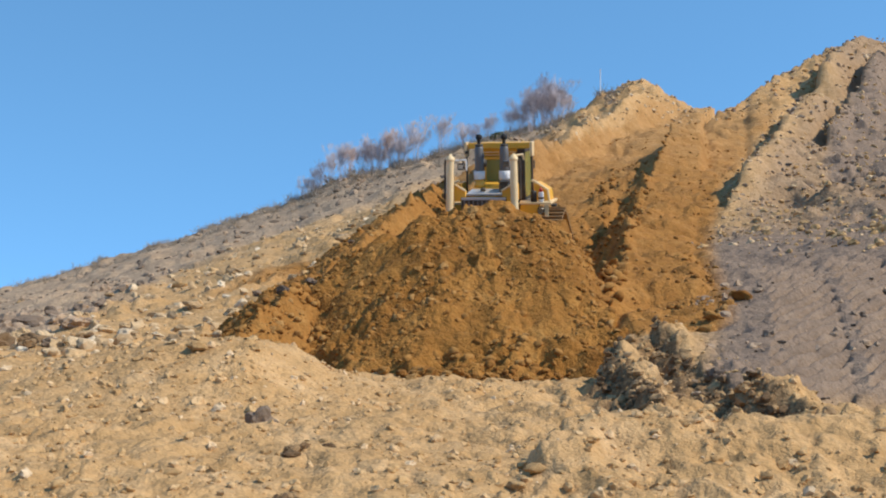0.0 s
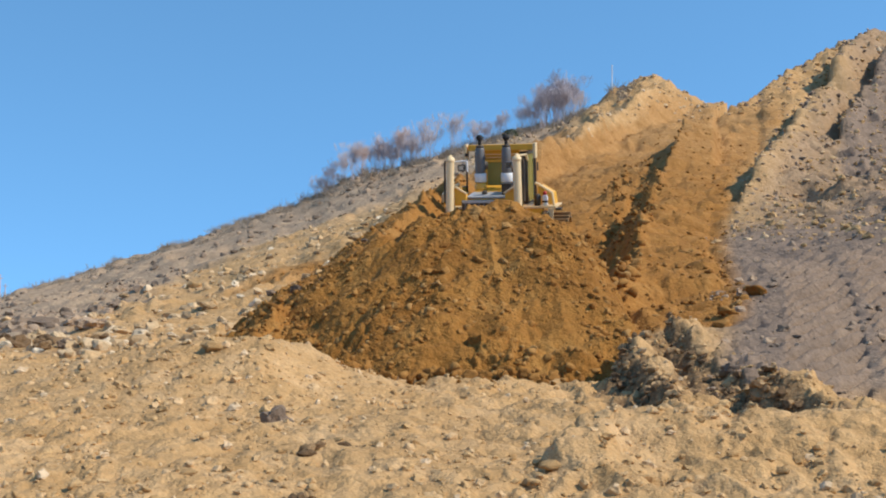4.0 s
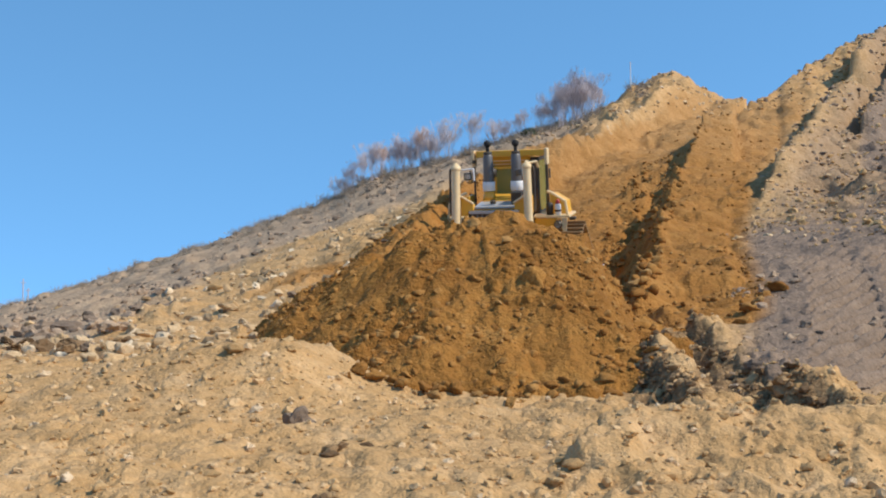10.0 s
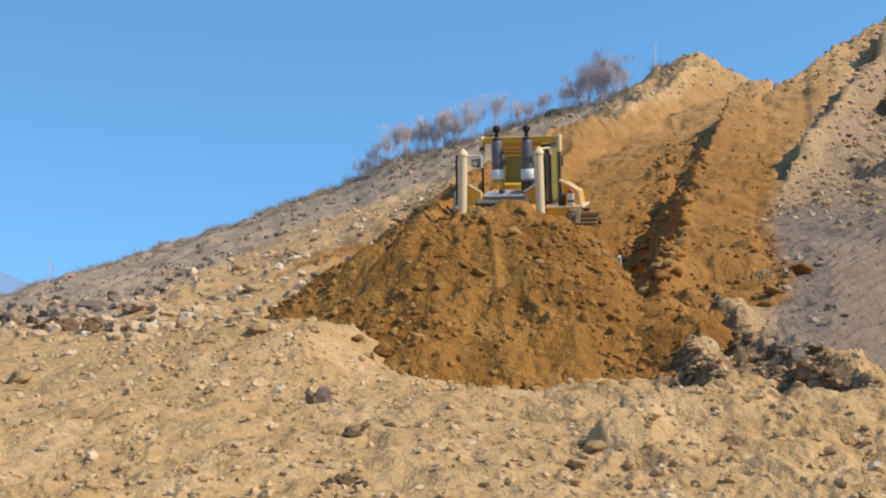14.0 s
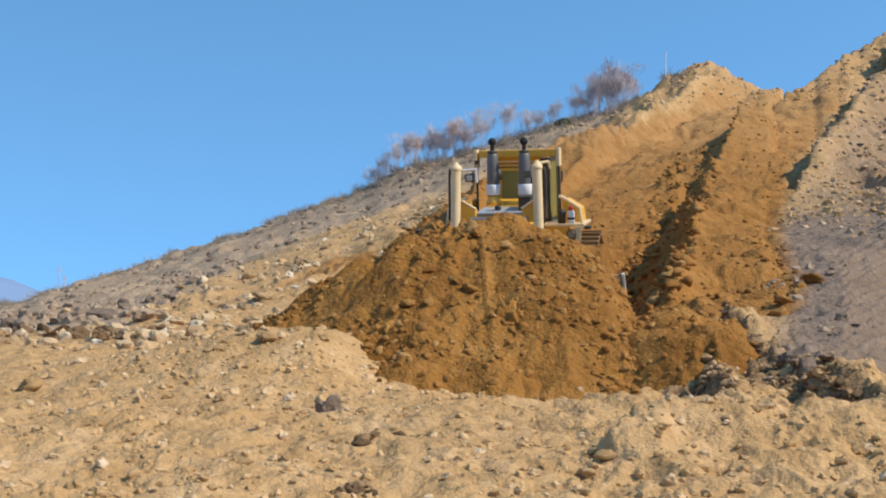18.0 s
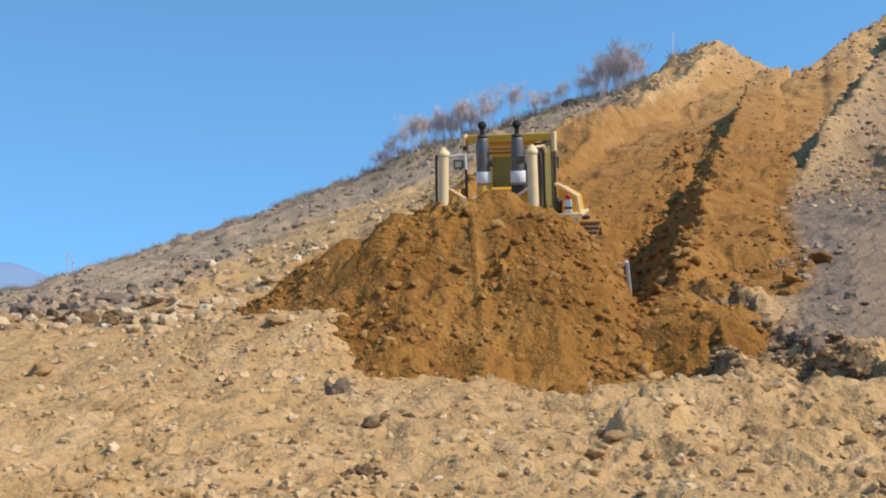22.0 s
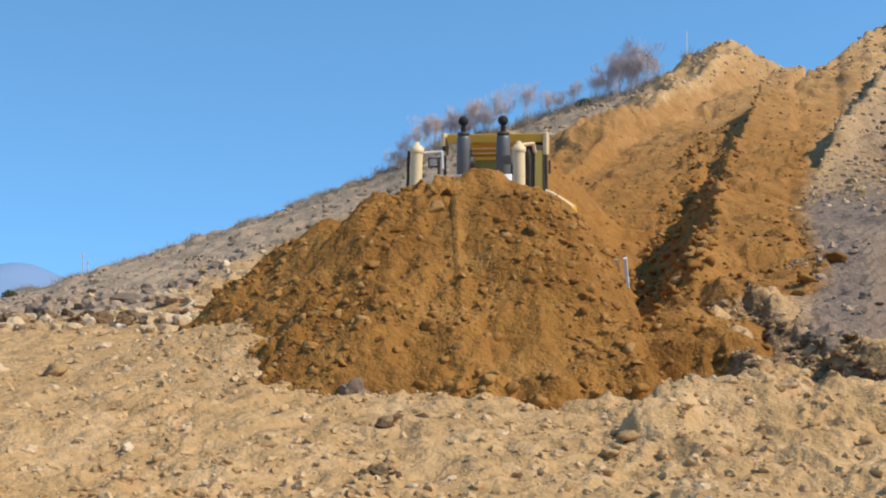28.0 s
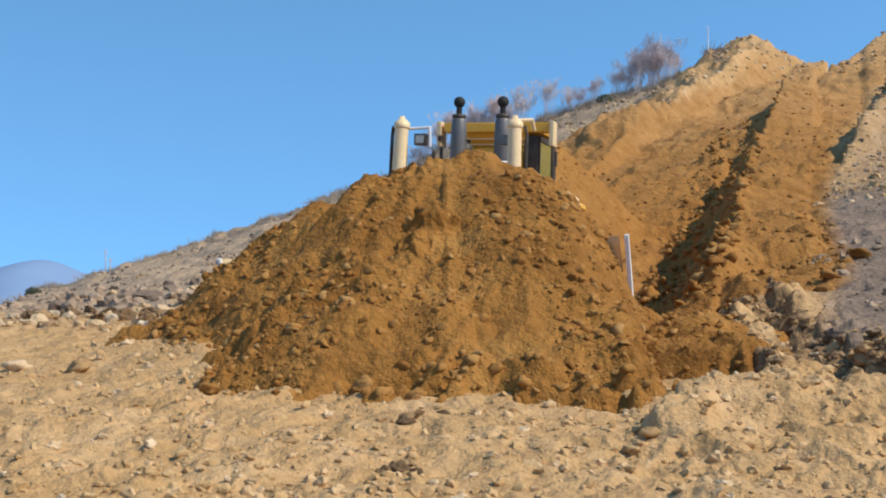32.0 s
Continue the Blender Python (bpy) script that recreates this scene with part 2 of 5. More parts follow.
    # bank of brown earth along the ramp's left edge
    kx = x - np.interp(y, BANK_Y, BANK_X) + 0.2 * warp
    bank = np.interp(y, BANK_Y, BANK_Z) + 0.10 * vnoise(x * 1.3, y * 1.3, 8) - np.where(kx < 0, 0.70 * -kx, 0.95 * kx)
    bank = np.where((y > 17.3) & (y < 41), bank - 0.9 * np.maximum(y - 36.5, 0), -50)
    brown = np.maximum(brown, smooth(-0.04, 0.08, bank - z))
    z = np.maximum(z, bank)
    brown = brown * (0.55 * smooth(80, 60, y) + 0.45 * smooth(60, 36, y + 6 * warp))
    bench = np.minimum(0.016 + 0.50 * (u + 0.19), 0.066 + 0.345 * (u + 0.086))
    brush = smooth(-0.006, 0.008, (z - 1.65) / yy - bench - 0.006 * warp) * smooth(24, 26, y) * smooth(0.20, 0.16, u) * (1 - brown)
    # ridges of tipped clods in front of the shale, and the low bank before them
    for py, px, ph, ww, wr in CLOD_RIDGES:
        ends = smooth(py[0] - 0.4, py[0] + 0.2, y) * smooth(py[-1] + 0.5, py[-1] - 0.2, y)
        d = x - np.interp(y, py, px) + 0.14 * vnoise(x * 2.4, y * 2.4, 14) + 0.06 * vnoise(x * 7.0, y * 7.0, 13)
        h = np.interp(y, py, ph) * (1 + 0.25 * vnoise(x * 2.0, y * 2.0, 12))
        pile = 0.065 * y + ends * h * np.where(d < 0, np.exp(-(d / ww) ** 2), np.exp(-(d / wr) ** 2)) - 0.3 * (1 - ends)
        z = np.where(ends > 0, np.maximum(z, pile), z)
        brown = np.where((ends > 0) & (pile >= z - 0.01), brown * 0.12, brown)
    z = z + 0.30 * np.exp(-((y - 10.5 - 0.05 * x) / 0.75) ** 2) * smooth(1.5, 2.8, x) * smooth(8, 5.5, x)
    return z, brown, grey, brush


def shade_and_dark_earth(x, y):
    """How dark the ground is: shade painted on tipped banks' steep left faces."""
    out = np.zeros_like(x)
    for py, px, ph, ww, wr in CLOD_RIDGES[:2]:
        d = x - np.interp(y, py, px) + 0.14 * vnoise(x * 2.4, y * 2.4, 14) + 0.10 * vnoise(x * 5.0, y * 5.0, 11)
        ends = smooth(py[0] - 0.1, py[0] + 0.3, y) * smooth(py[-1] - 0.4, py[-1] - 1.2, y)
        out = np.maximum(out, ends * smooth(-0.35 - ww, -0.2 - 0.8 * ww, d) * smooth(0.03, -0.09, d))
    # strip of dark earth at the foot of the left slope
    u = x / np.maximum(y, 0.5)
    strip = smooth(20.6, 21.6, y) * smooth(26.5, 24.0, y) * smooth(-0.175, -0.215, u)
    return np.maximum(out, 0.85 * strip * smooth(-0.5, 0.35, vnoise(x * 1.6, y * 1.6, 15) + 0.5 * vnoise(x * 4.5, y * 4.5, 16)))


def crumble(x, y, size, seed):
    """Sharp-edged broken relief, from about -0.5 to 0.5."""
    wx, wy = x / size + 0.7 * vnoise(x / size * 0.6, y / size * 0.6, seed + 3), y / size + 0.7 * vnoise(x / size * 0.6, y / size * 0.6, seed + 4)
    return 0.5 - np.abs(vnoise(wx, wy, seed)) - 0.35 * np.abs(vnoise(wx * 2.1, wy * 2.1, seed + 1))


def relief(x, y, brown, grey, brush, cell):
    """Lumps and clods of the ground; cell is the mesh width there."""
    r = np.hypot(x, y)
    far = np.clip(r / 20, 1, 4)
    u = x / np.maximum(y, 0.5)
    out = 0.07 * vnoise(x * 0.7, y * 0.7, 21) + 0.22 * far / 4 * vnoise(x * 0.22, y * 0.22, 22)
    for size, amp, seed in ((0.42, 0.04, 24), (0.2, 0.03, 25), (0.09, 0.018, 26)):
        ok = np.clip(size / (2.5 * cell) - 0.3, 0, 1)
        out = out + ok * amp * vnoise(x / size, y / size, seed)
    wild = 0.35 + 0.65 * smooth(-0.3, 0.6, vnoise(x * 0.5, y * 0.5, 28)) + 0.7 * brown * smooth(13, 15, y)
    wild = wild * (1 - 0.65 * grey * smooth(20, 15, y)) * (1 - 0.6 * smooth(0.5, -0.8, x) * smooth(11.5, 13.5, y) * smooth(20, 17, y))
    for size, amp, seed in ((2.2, 0.42, 27), (0.9, 0.17, 29), (0.38, 0.10, 30), (0.16, 0.05, 33)):
        ok = np.clip(size / (3.0 * cell) - 0.3, 0, 1) * (smooth(22, 34, r) if size > 2 else 1)
        calm = 1 - (0.75 * np.maximum(brown, 0.7 * grey * smooth(34, 24, y)) * smooth(60, 40, y) if size > 0.5 else 0.25 * brown)
        out = out + ok * wild * calm * (1 - 0.25 * smooth(19, 17.5, y) * (1 - brown)) * amp * crumble(x, y, size, seed)
    for size, amp, seed, fill in ((1.6, 0.30, 31, 0.3), (0.6, 0.32, 35, 0.4), (0.26, 0.5, 39, 0.5), (0.12, 0.5, 43, 0.6)):
        ok = np.clip(size / (3.5 * cell) - 0.3, 0, 1)
        patch = smooth(-0.35, 0.5, vnoise(x / size * 0.23, y / size * 0.23, seed + 90)) * np.minimum(wild, 1)
        if size > 1:
            patch = patch * smooth(24, 34, r)
        out = out + ok * patch * amp * size * clods(x / size, y / size, seed, fill)
    tipped = smooth(2.4, 2.9, x) * smooth(5.6, 5.1, x) * smooth(10.9, 11.5, y) * smooth(18.2, 17.4, y)
    out = out + tipped * (0.10 * crumble(x, y, 0.5, 81) + 0.09 * crumble(x, y, 0.22, 83) + 0.10 * clods(x / 0.22, y / 0.22, 85, 0.7))
    rough = smooth(0.6, 1.6, x) * smooth(12.6, 11.6, y) * smooth(-0.5, 0.3, vnoise(x * 0.9, y * 0.9, 48))
    out = out + rough * (0.07 * crumble(x, y, 0.45, 44) + 0.06 * crumble(x, y, 0.2, 45) + 0.06 * clods(x / 0.2, y / 0.2, 46, 0.6))
    d = x - np.interp(y, BERM_Y, BERM_X)
    face = smooth(-2.6, -1.9, d) * smooth(0.25, -0.15, d) * smooth(20, 23, y) * smooth(50, 40, y)
    out = out + face * (0.55 * crumble(x, y, 1.1, 91) + 0.30 * crumble(x, y, 0.5, 92) + 0.2 * clods(x / 0.5, y / 0.5, 93, 0.6))
    k = x - np.interp(y, BANK_Y, BANK_X)
    loose = smooth(-2.2, -1.4, k) * smooth(1.6, 0.8, k) * smooth(17, 18, y) * smooth(40, 37, y) * brown
    out = out + loose * (0.06 * crumble(x, y, 0.8, 86) + 0.12 * crumble(x, y, 0.35, 87) + 0.18 * clods(x / 0.32, y / 0.32, 88, 0.5) + 0.12 * clods(x / 0.16, y / 0.16, 89, 0.6))
    s = x - np.interp(y, RAMP_Y, RAMP_X)
    hillside = smooth(3, 6, x - np.interp(y, BERM_Y, BERM_X)) * smooth(26, 36, y)
    for py, pu, hh in SCARPS:
        hillside = hillside * (1 - 0.75 * np.exp(-((u - np.interp(y, py, pu)) / 0.018) ** 2) * smooth(py[0] - 3, py[0], y) * smooth(py[-1] + 3, py[-1], y))
    out = out + hillside * (0.42 * crumble(x, y, 2.4, 96) + 0.55 * crumble(x, y, 1.0, 97))
    rocky = smooth(-9, -6, s) * smooth(-2.0, -3.0, s) * smooth(42, 50, y) * smooth(78, 72, y)
    out = out + rocky * (0.7 * crumble(x, y, 1.9, 94) + 0.4 * crumble(x, y, 0.8, 95))
    # grooves along the ramp, and cleat marks where a machine crossed the shale
    out = out + 0.05 * vnoise(s * 2.6, y * 0.12, 47) * smooth(3.2, 2.6, np.abs(s)) * smooth(18, 22, y)
    for k in (0, 1, 2):
        d = x - 5.1 - 1.25 * k - 0.42 * (y - 13) + 0.006 * (y - 13) ** 2
        band = smooth(0.55, 0.45, np.abs(d)) * smooth(12.6, 13.2, y) * smooth(25, 22, y) * smooth(0.33, 0.36, u)
        out = out + band * (0.10 * np.sin(2 * math.pi * (0.6 * y - 0.8 * d) / 0.40) - 0.05)
    return out


def ground_at(x, y):
    """Height of the finished ground at one spot."""
    ax, ay = np.array([float(x)]), np.array([float(y)])
    z, b, g, s = land(ax, ay)
    return float(z[0] + relief(ax, ay, b, g, s, np.maximum(0.0022 * np.hypot(ax, ay), 0.01))[0])


# ---- materials ----
def material(name):
    m = bpy.data.materials.new(name)
    m.use_nodes = True
    return m, m.node_tree.nodes, m.node_tree.links


def ramp_node(nodes, links, source, stops):
    r = nodes.new("ShaderNodeValToRGB")
    while len(r.color_ramp.elements) < len(stops):
        r.color_ramp.elements.new(0.5)
    for e, (p, c) in zip(r.color_ramp.elements, stops):
        e.position, e.color = p, (*c, 1)
    links.new(source, r.inputs[0])
    return r.outputs[0]


def noise_node(nodes, links, scale, detail=6, rough=0.6, vector=None):
    n = nodes.new("ShaderNodeTexNoise")
    n.inputs["Scale"].default_value, n.inputs["Detail"].default_value, n.inputs["Roughness"].default_value = scale, detail, rough
    if vector:
        links.new(vector, n.inputs["Vector"])
    return n.outputs["Fac"]


def mix(nodes, links, fac, a, b, kind="MIX"):
    n = nodes.new("ShaderNodeMix")
    n.data_type, n.blend_type = "RGBA", kind
    for key, value in ((0, fac), (6, a), (7, b)):
        if hasattr(value, "links"):
            links.new(value, n.inputs[key])
        elif isinstance(value, tuple):
            n.inputs[key].default_value = (*value, 1)
        else:
            n.inputs[key].default_value = value
    return n.outputs[2]


def clod_bump(nodes, links, co, fine, strength, distance):
    """Fine relief of crumbs at three sizes."""
    height = fine
    for scale, weight in ((5.5, 1.1), (14.0, 0.7), (34.0, 0.4)):
        vor = nodes.new("ShaderNodeTexVoronoi")
        vor.feature = "F1"
        vor.inputs["Scale"].default_value, vor.inputs["Randomness"].default_value = scale, 1.0
        links.new(co, vor.inputs["Vector"])
        mul = nodes.new("ShaderNodeMath")
        mul.operation = "MULTIPLY_ADD"
        links.new(vor.outputs["Distance"], mul.inputs[0])
        mul.inputs[1].default_value = -weight
        links.new(height, mul.inputs[2])
        height = mul.outputs[0]
    bn = nodes.new("ShaderNodeBump")
    bn.inputs["Strength"].default_value, bn.inputs["Distance"].default_value = strength, distance
    links.new(height, bn.inputs["Height"])
    return bn.outputs[0]


def soil(name, stops, scale=1.2, grain=14.0, bump=0.5, rough=0.95):
    """Earth of one kind: broad patches, grain and fine relief, on the thing's own coordinates."""
    m, nodes, links = material(name)
    co = nodes.new("ShaderNodeTexCoord").outputs["Object"]
    broad = noise_node(nodes, links, scale, 5, 0.6, co)
    fine = noise_node(nodes, links, grain, 8, 0.7, co)
    base = ramp_node(nodes, links, broad, stops)
    patch = noise_node(nodes, links, 0.55, 6, 0.7, co)
    base = mix(nodes, links, 0.7, base, ramp_node(nodes, links, patch, ((0.30, (0.60, 0.53, 0.45)), (0.5, (1.0, 1.0, 1.0)), (0.7, (1.2, 1.22, 1.26)))), "MULTIPLY")
    col = mix(nodes, links, 0.55, base, ramp_node(nodes, links, fine, ((0.3, (0.62, 0.62, 0.62)), (0.7, (1.25, 1.25, 1.25)))), "MULTIPLY")
    b = nodes["Principled BSDF"]
    links.new(col, b.inputs["Base Color"])
    b.inputs["Roughness"].default_value = rough
    b.inputs["Specular IOR Level"].default_value = 0.15
    links.new(clod_bump(nodes, links, co, fine, bump, 0.09), b.inputs["Normal"])
    return m


def ground_material():
    m, nodes, links = material("hillside_earth")
    co = nodes.new("ShaderNodeTexCoord").outputs["Object"]
    n_big = noise_node(nodes, links, 0.35, 5, 0.6, co)
    n_mid = noise_node(nodes, links, 1.7, 6, 0.65, co)
    n_fine = noise_node(nodes, links, 13, 8, 0.7, co)
    tan = ramp_node(nodes, links, n_mid, ((0.3, (0.440, 0.270, 0.110)), (0.5, (0.540, 0.340, 0.149)), (0.72, (0.620, 0.412, 0.205))))
    brown = ramp_node(nodes, links, n_mid, ((0.3, (0.280, 0.127, 0.028)), (0.55, (0.362, 0.175, 0.043)), (0.75, (0.432, 0.232, 0.067))))
    grey = ramp_node(nodes, links, n_mid, ((0.3, (0.205, 0.150, 0.106)), (0.55, (0.275, 0.202, 0.142)), (0.75, (0.350, 0.256, 0.170))))
    brush = ramp_node(nodes, links, n_mid, ((0.3, (0.330, 0.240, 0.155)), (0.55, (0.455, 0.335, 0.215)), (0.75, (0.560, 0.415, 0.260))))
    # dark tones: painted shade of the banks, and the hillside's dark earth strip
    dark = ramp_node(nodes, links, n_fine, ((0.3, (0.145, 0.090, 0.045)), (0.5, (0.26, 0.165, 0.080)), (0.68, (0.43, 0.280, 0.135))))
    col = tan
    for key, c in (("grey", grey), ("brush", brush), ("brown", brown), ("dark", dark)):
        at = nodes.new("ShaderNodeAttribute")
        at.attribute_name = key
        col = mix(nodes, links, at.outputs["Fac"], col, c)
    col = mix(nodes, links, 0.35, col, ramp_node(nodes, links, n_big, ((0.3, (0.8, 0.8, 0.82)), (0.7, (1.15, 1.12, 1.08)))), "MULTIPLY")
    col = mix(nodes, links, 0.6, col, ramp_node(nodes, links, n_fine, ((0.3, (0.66, 0.65, 0.64)), (0.7, (1.22, 1.22, 1.22)))), "MULTIPLY")
    b = nodes["Principled BSDF"]
    links.new(col, b.inputs["Base Color"])
    b.inputs["Roughness"].default_value = 0.95
    b.inputs["Specular IOR Level"].default_value = 0.15
    links.new(clod_bump(nodes, links, co, n_fine, 0.5, 0.09), b.inputs["Normal"])
    return m


def paint(name, colour, rough=0.45, metal=0.0, dust=0.35, dust_colour=(0.42, 0.29, 0.15)):
    """Painted or bare metal with a film of dust and scuffs."""
    m, nodes, links = material(name)
    co = nodes.new("ShaderNodeTexCoord").outputs["Object"]
    n1 = noise_node(nodes, links, 2.6, 7, 0.65, co)
    n2 = noise_node(nodes, links, 22, 5, 0.6, co)
    fac = ramp_node(nodes, links, n1, ((0.35, (0, 0, 0)), (0.75, (dust, dust, dust))))
    col = mix(nodes, links, fac, colour, dust_colour)
    col = mix(nodes, links, 0.25, col, ramp_node(nodes, links, n2, ((0.3, (0.7, 0.7, 0.7)), (0.7, (1.15, 1.15, 1.15)))), "MULTIPLY")
    b = nodes["Principled BSDF"]
    links.new(col, b.inputs["Base Color"])
    b.inputs["Roughness"].default_value, b.inputs["Metallic"].default_value = rough, metal
    return m


def glass_material(name, tint, rough=0.06, clear=1.0):
    m, nodes, links = material(name)
    p = nodes["Principled BSDF"]
    p.inputs["Base Color"].default_value = (*tint, 1)
    p.inputs["Transmission Weight"].default_value, p.inputs["Roughness"].default_value, p.inputs["IOR"].default_value = clear, rough, 1.45
    return m


def bark_material(name, dark, light):
    m, nodes, links = material(name)
    co = nodes.new("ShaderNodeTexCoord").outputs["Object"]
    col = ramp_node(nodes, links, noise_node(nodes, links, 9, 5, 0.6, co), ((0.3, dark), (0.7, light)))
    links.new(col, nodes["Principled BSDF"].inputs["Base Color"])
    nodes["Principled BSDF"].inputs["Roughness"].default_value = 0.9
    return m


def stone_material(name, stops):
    """Broken stone whose tone changes from piece to piece."""
    m, nodes, links = material(name)
    co = nodes.new("ShaderNodeTexCoord").outputs["Object"]
    geo = nodes.new("ShaderNodeNewGeometry").outputs["Random Per Island"]
    info = nodes.new("ShaderNodeObjectInfo").outputs["Random"]
    add = nodes.new("ShaderNodeMath")
    add.operation = "ADD"
    links.new(geo, add.inputs[0])
    links.new(info, add.inputs[1])
    half = nodes.new("ShaderNodeMath")
    half.operation = "FRACT"
    links.new(add.outputs[0], half.inputs[0])
    fine = noise_node(nodes, links, 16, 7, 0.7, co)
    col = ramp_node(nodes, links, half.outputs[0], stops)
    col = mix(nodes, links, 0.55, col, ramp_node(nodes, links, fine, ((0.3, (0.62, 0.6, 0.58)), (0.7, (1.2, 1.2, 1.2)))), "MULTIPLY")
    p = nodes["Principled BSDF"]
    links.new(col, p.inputs["Base Color"])
    p.inputs["Roughness"].default_value = 0.9
    p.inputs["Specular IOR Level"].default_value = 0.2
    bn = nodes.new("ShaderNodeBump")
    bn.inputs["Strength"].default_value, bn.inputs["Distance"].default_value = 0.6, 0.03
    links.new(fine, bn.inputs["Height"])
    links.new(bn.outputs[0], p.inputs["Normal"])
    return m


EARTH = ground_material()
FILL_STOPS = ((0.3, (0.248, 0.110, 0.022)), (0.55, (0.344, 0.163, 0.036)), (0.75, (0.424, 0.227, 0.062)))
FILL = soil("brown_fill", FILL_STOPS, bump=0.6)
FILL_CLOD = stone_material("brown_clod", ((0.0, (0.25, 0.112, 0.024)), (0.45, (0.34, 0.166, 0.040)), (0.85, (0.385, 0.205, 0.058)), (1.0, (0.42, 0.245, 0.085))))
TAN_STONE = stone_material("tan_stone", ((0.0, (0.430, 0.270, 0.114)), (0.5, (0.560, 0.366, 0.165)), (0.88, (0.630, 0.430, 0.222)), (1.0, (0.70, 0.53, 0.33))))
PALE_STONE = stone_material("pale_stone", ((0.0, (0.378, 0.253, 0.129)), (0.5, (0.530, 0.378, 0.206)), (0.85, (0.625, 0.469, 0.283)), (1.0, (0.738, 0.614, 0.429))))
GREY_STONE = stone_material("grey_stone", ((0.0, (0.160, 0.120, 0.088)), (0.5, (0.320, 0.236, 0.160)), (1.0, (0.470, 0.345, 0.228))))
# darkened to carry the banks' shade; dark clods below the slope share it
SHADED_AND_DARK_CLOD = stone_material("shaded_and_dark_clod", ((0.0, (0.135, 0.084, 0.042)), (0.5, (0.24, 0.152, 0.076)), (0.8, (0.41, 0.265, 0.125)), (1.0, (0.53, 0.345, 0.165))))
SOFT_STONES = (FILL_CLOD,)
YELLOW = paint("yellow_paint", (0.78, 0.41, 0.03), dust=0.2)
CREAM = paint("worn_cream_paint", (0.86, 0.65, 0.35), dust=0.3)
DARK = paint("dark_steel", (0.035, 0.033, 0.03), 0.55, 0.3, 0.25)
SOOT = paint("soot_black", (0.012, 0.012, 0.012), 0.8, 0.0, 0.05)
PIPE = paint("grey_exhaust_steel", (0.15, 0.145, 0.14), 0.5, 0.35, 0.15)
WHITE = paint("white_paint", (0.80, 0.79, 0.76), 0.5, 0.0, 0.15)
RED = paint("red_paint", (0.55, 0.04, 0.03), 0.4, 0.0, 0.1)
STEEL = paint("polished_steel", (0.55, 0.53, 0.50), 0.35, 0.8, 0.3)
GUARD = paint("grey_guard_plate", (0.50, 0.50, 0.49), 0.35, 0.1, 0.3)
GLASS = glass_material("olive_glass", (0.48, 0.44, 0.14), 0.18, 0.5)
LENS = glass_material("lamp_glass", (0.95, 0.95, 0.92), 0.2)
RUBBER = paint("black_rubber", (0.02, 0.02, 0.02), 0.7, 0.0, 0.3)
BARK = bark_material("bare_grey_bark", (0.50, 0.44, 0.44), (0.68, 0.60, 0.59))
RUST_BARK = bark_material("reddish_twigs", (0.50, 0.37, 0.31), (0.66, 0.50, 0.42))
SHRUB = bark_material("dry_shrub", (0.28, 0.23, 0.17), (0.46, 0.38, 0.28))


# ---- mesh helpers ----
def mesh_object(name, verts, faces, mat, parent=None, soft=True):
    me = bpy.data.meshes.new(name)
    me.from_pydata(verts, [], faces)
    me.materials.append(mat)
    if soft:
        me.polygons.foreach_set("use_smooth", np.ones(len(me.polygons), dtype=bool))
    ob = new(name, me)
    ob.parent = parent
    return ob


def grid_mesh(name, X, Y, Z, mat, wrap=False, soft=True):
    """A sheet from arrays of rows and columns; wrap joins the last column to the first."""
    rows, cols = X.shape
    co = np.stack([X, Y, Z], -1).reshape(-1, 3).astype(np.float32)
    i, j = np.meshgrid(np.arange(rows - 1), np.arange(cols if wrap else cols - 1), indexing="ij")
    k = (j + 1) % cols
    quads = np.stack([i * cols + j, i * cols + k, (i + 1) * cols + k, (i + 1) * cols + j], -1).reshape(-1, 4).astype(np.int32)
    me = bpy.data.meshes.new(name)
    me.vertices.add(len(co))
    me.vertices.foreach_set("co", co.ravel())
    me.loops.add(quads.size)
    me.loops.foreach_set("vertex_index", quads.ravel())
    me.polygons.add(len(quads))
    me.polygons.foreach_set("loop_start", np.arange(0, quads.size, 4, dtype=np.int32))
    me.polygons.foreach_set("use_smooth", np.full(len(quads), soft, dtype=bool))
    me.update(calc_edges=True)
    me.materials.append(mat)
    return new(name, me)


def part(name, bm, mat, parent, label=""):
    me = bpy.data.meshes.new(name)
    bm.to_mesh(me)
    bm.free()
    me.materials.append(mat)
    ob = new(name, me)
    ob.parent = parent
    return tagged(ob, label) if label else ob


# ---- the ground, one sheet out to the horizon ----
def build_ground():
    fine = np.radians(np.arange(-24.0, 29.0, 0.10))
    side = np.radians(np.arange(31.0, 334.0, 3.0))
    az = np.concatenate([fine, side])
    r = np.concatenate([np.linspace(0.0, 5.4, 18), np.exp(np.arange(math.log(5.8), math.log(105), 0.0043)), np.geomspace(110, 4500, 16)])
    A, R = np.meshgrid(az, r)
    X, Y = R * np.sin(A) - 0.4, R * np.cos(A) - 0.8
    z, brown, grey, brush = land(X, Y)
    far = smooth(110, 500, R)
    cell = np.where(np.arange(len(az)) < len(fine), np.maximum(0.0022 * R, 0.01), 0.05 * R + 0.02)
    z = z + relief(X, Y, brown, grey, brush, cell) * (1 - far)
    z = z * (1 - far) + far * -25
    ob = grid_mesh("ground", X, Y, z, EARTH, wrap=True)
    for key, values in (("brown", brown), ("grey", grey), ("brush", brush), ("dark", shade_and_dark_earth(X, Y))):
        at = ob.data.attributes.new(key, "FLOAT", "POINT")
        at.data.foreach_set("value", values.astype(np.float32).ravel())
    return tagged(ob, "dry tan and grey hillside earth strewn with clods", "ground", kind="structure")


build_ground()


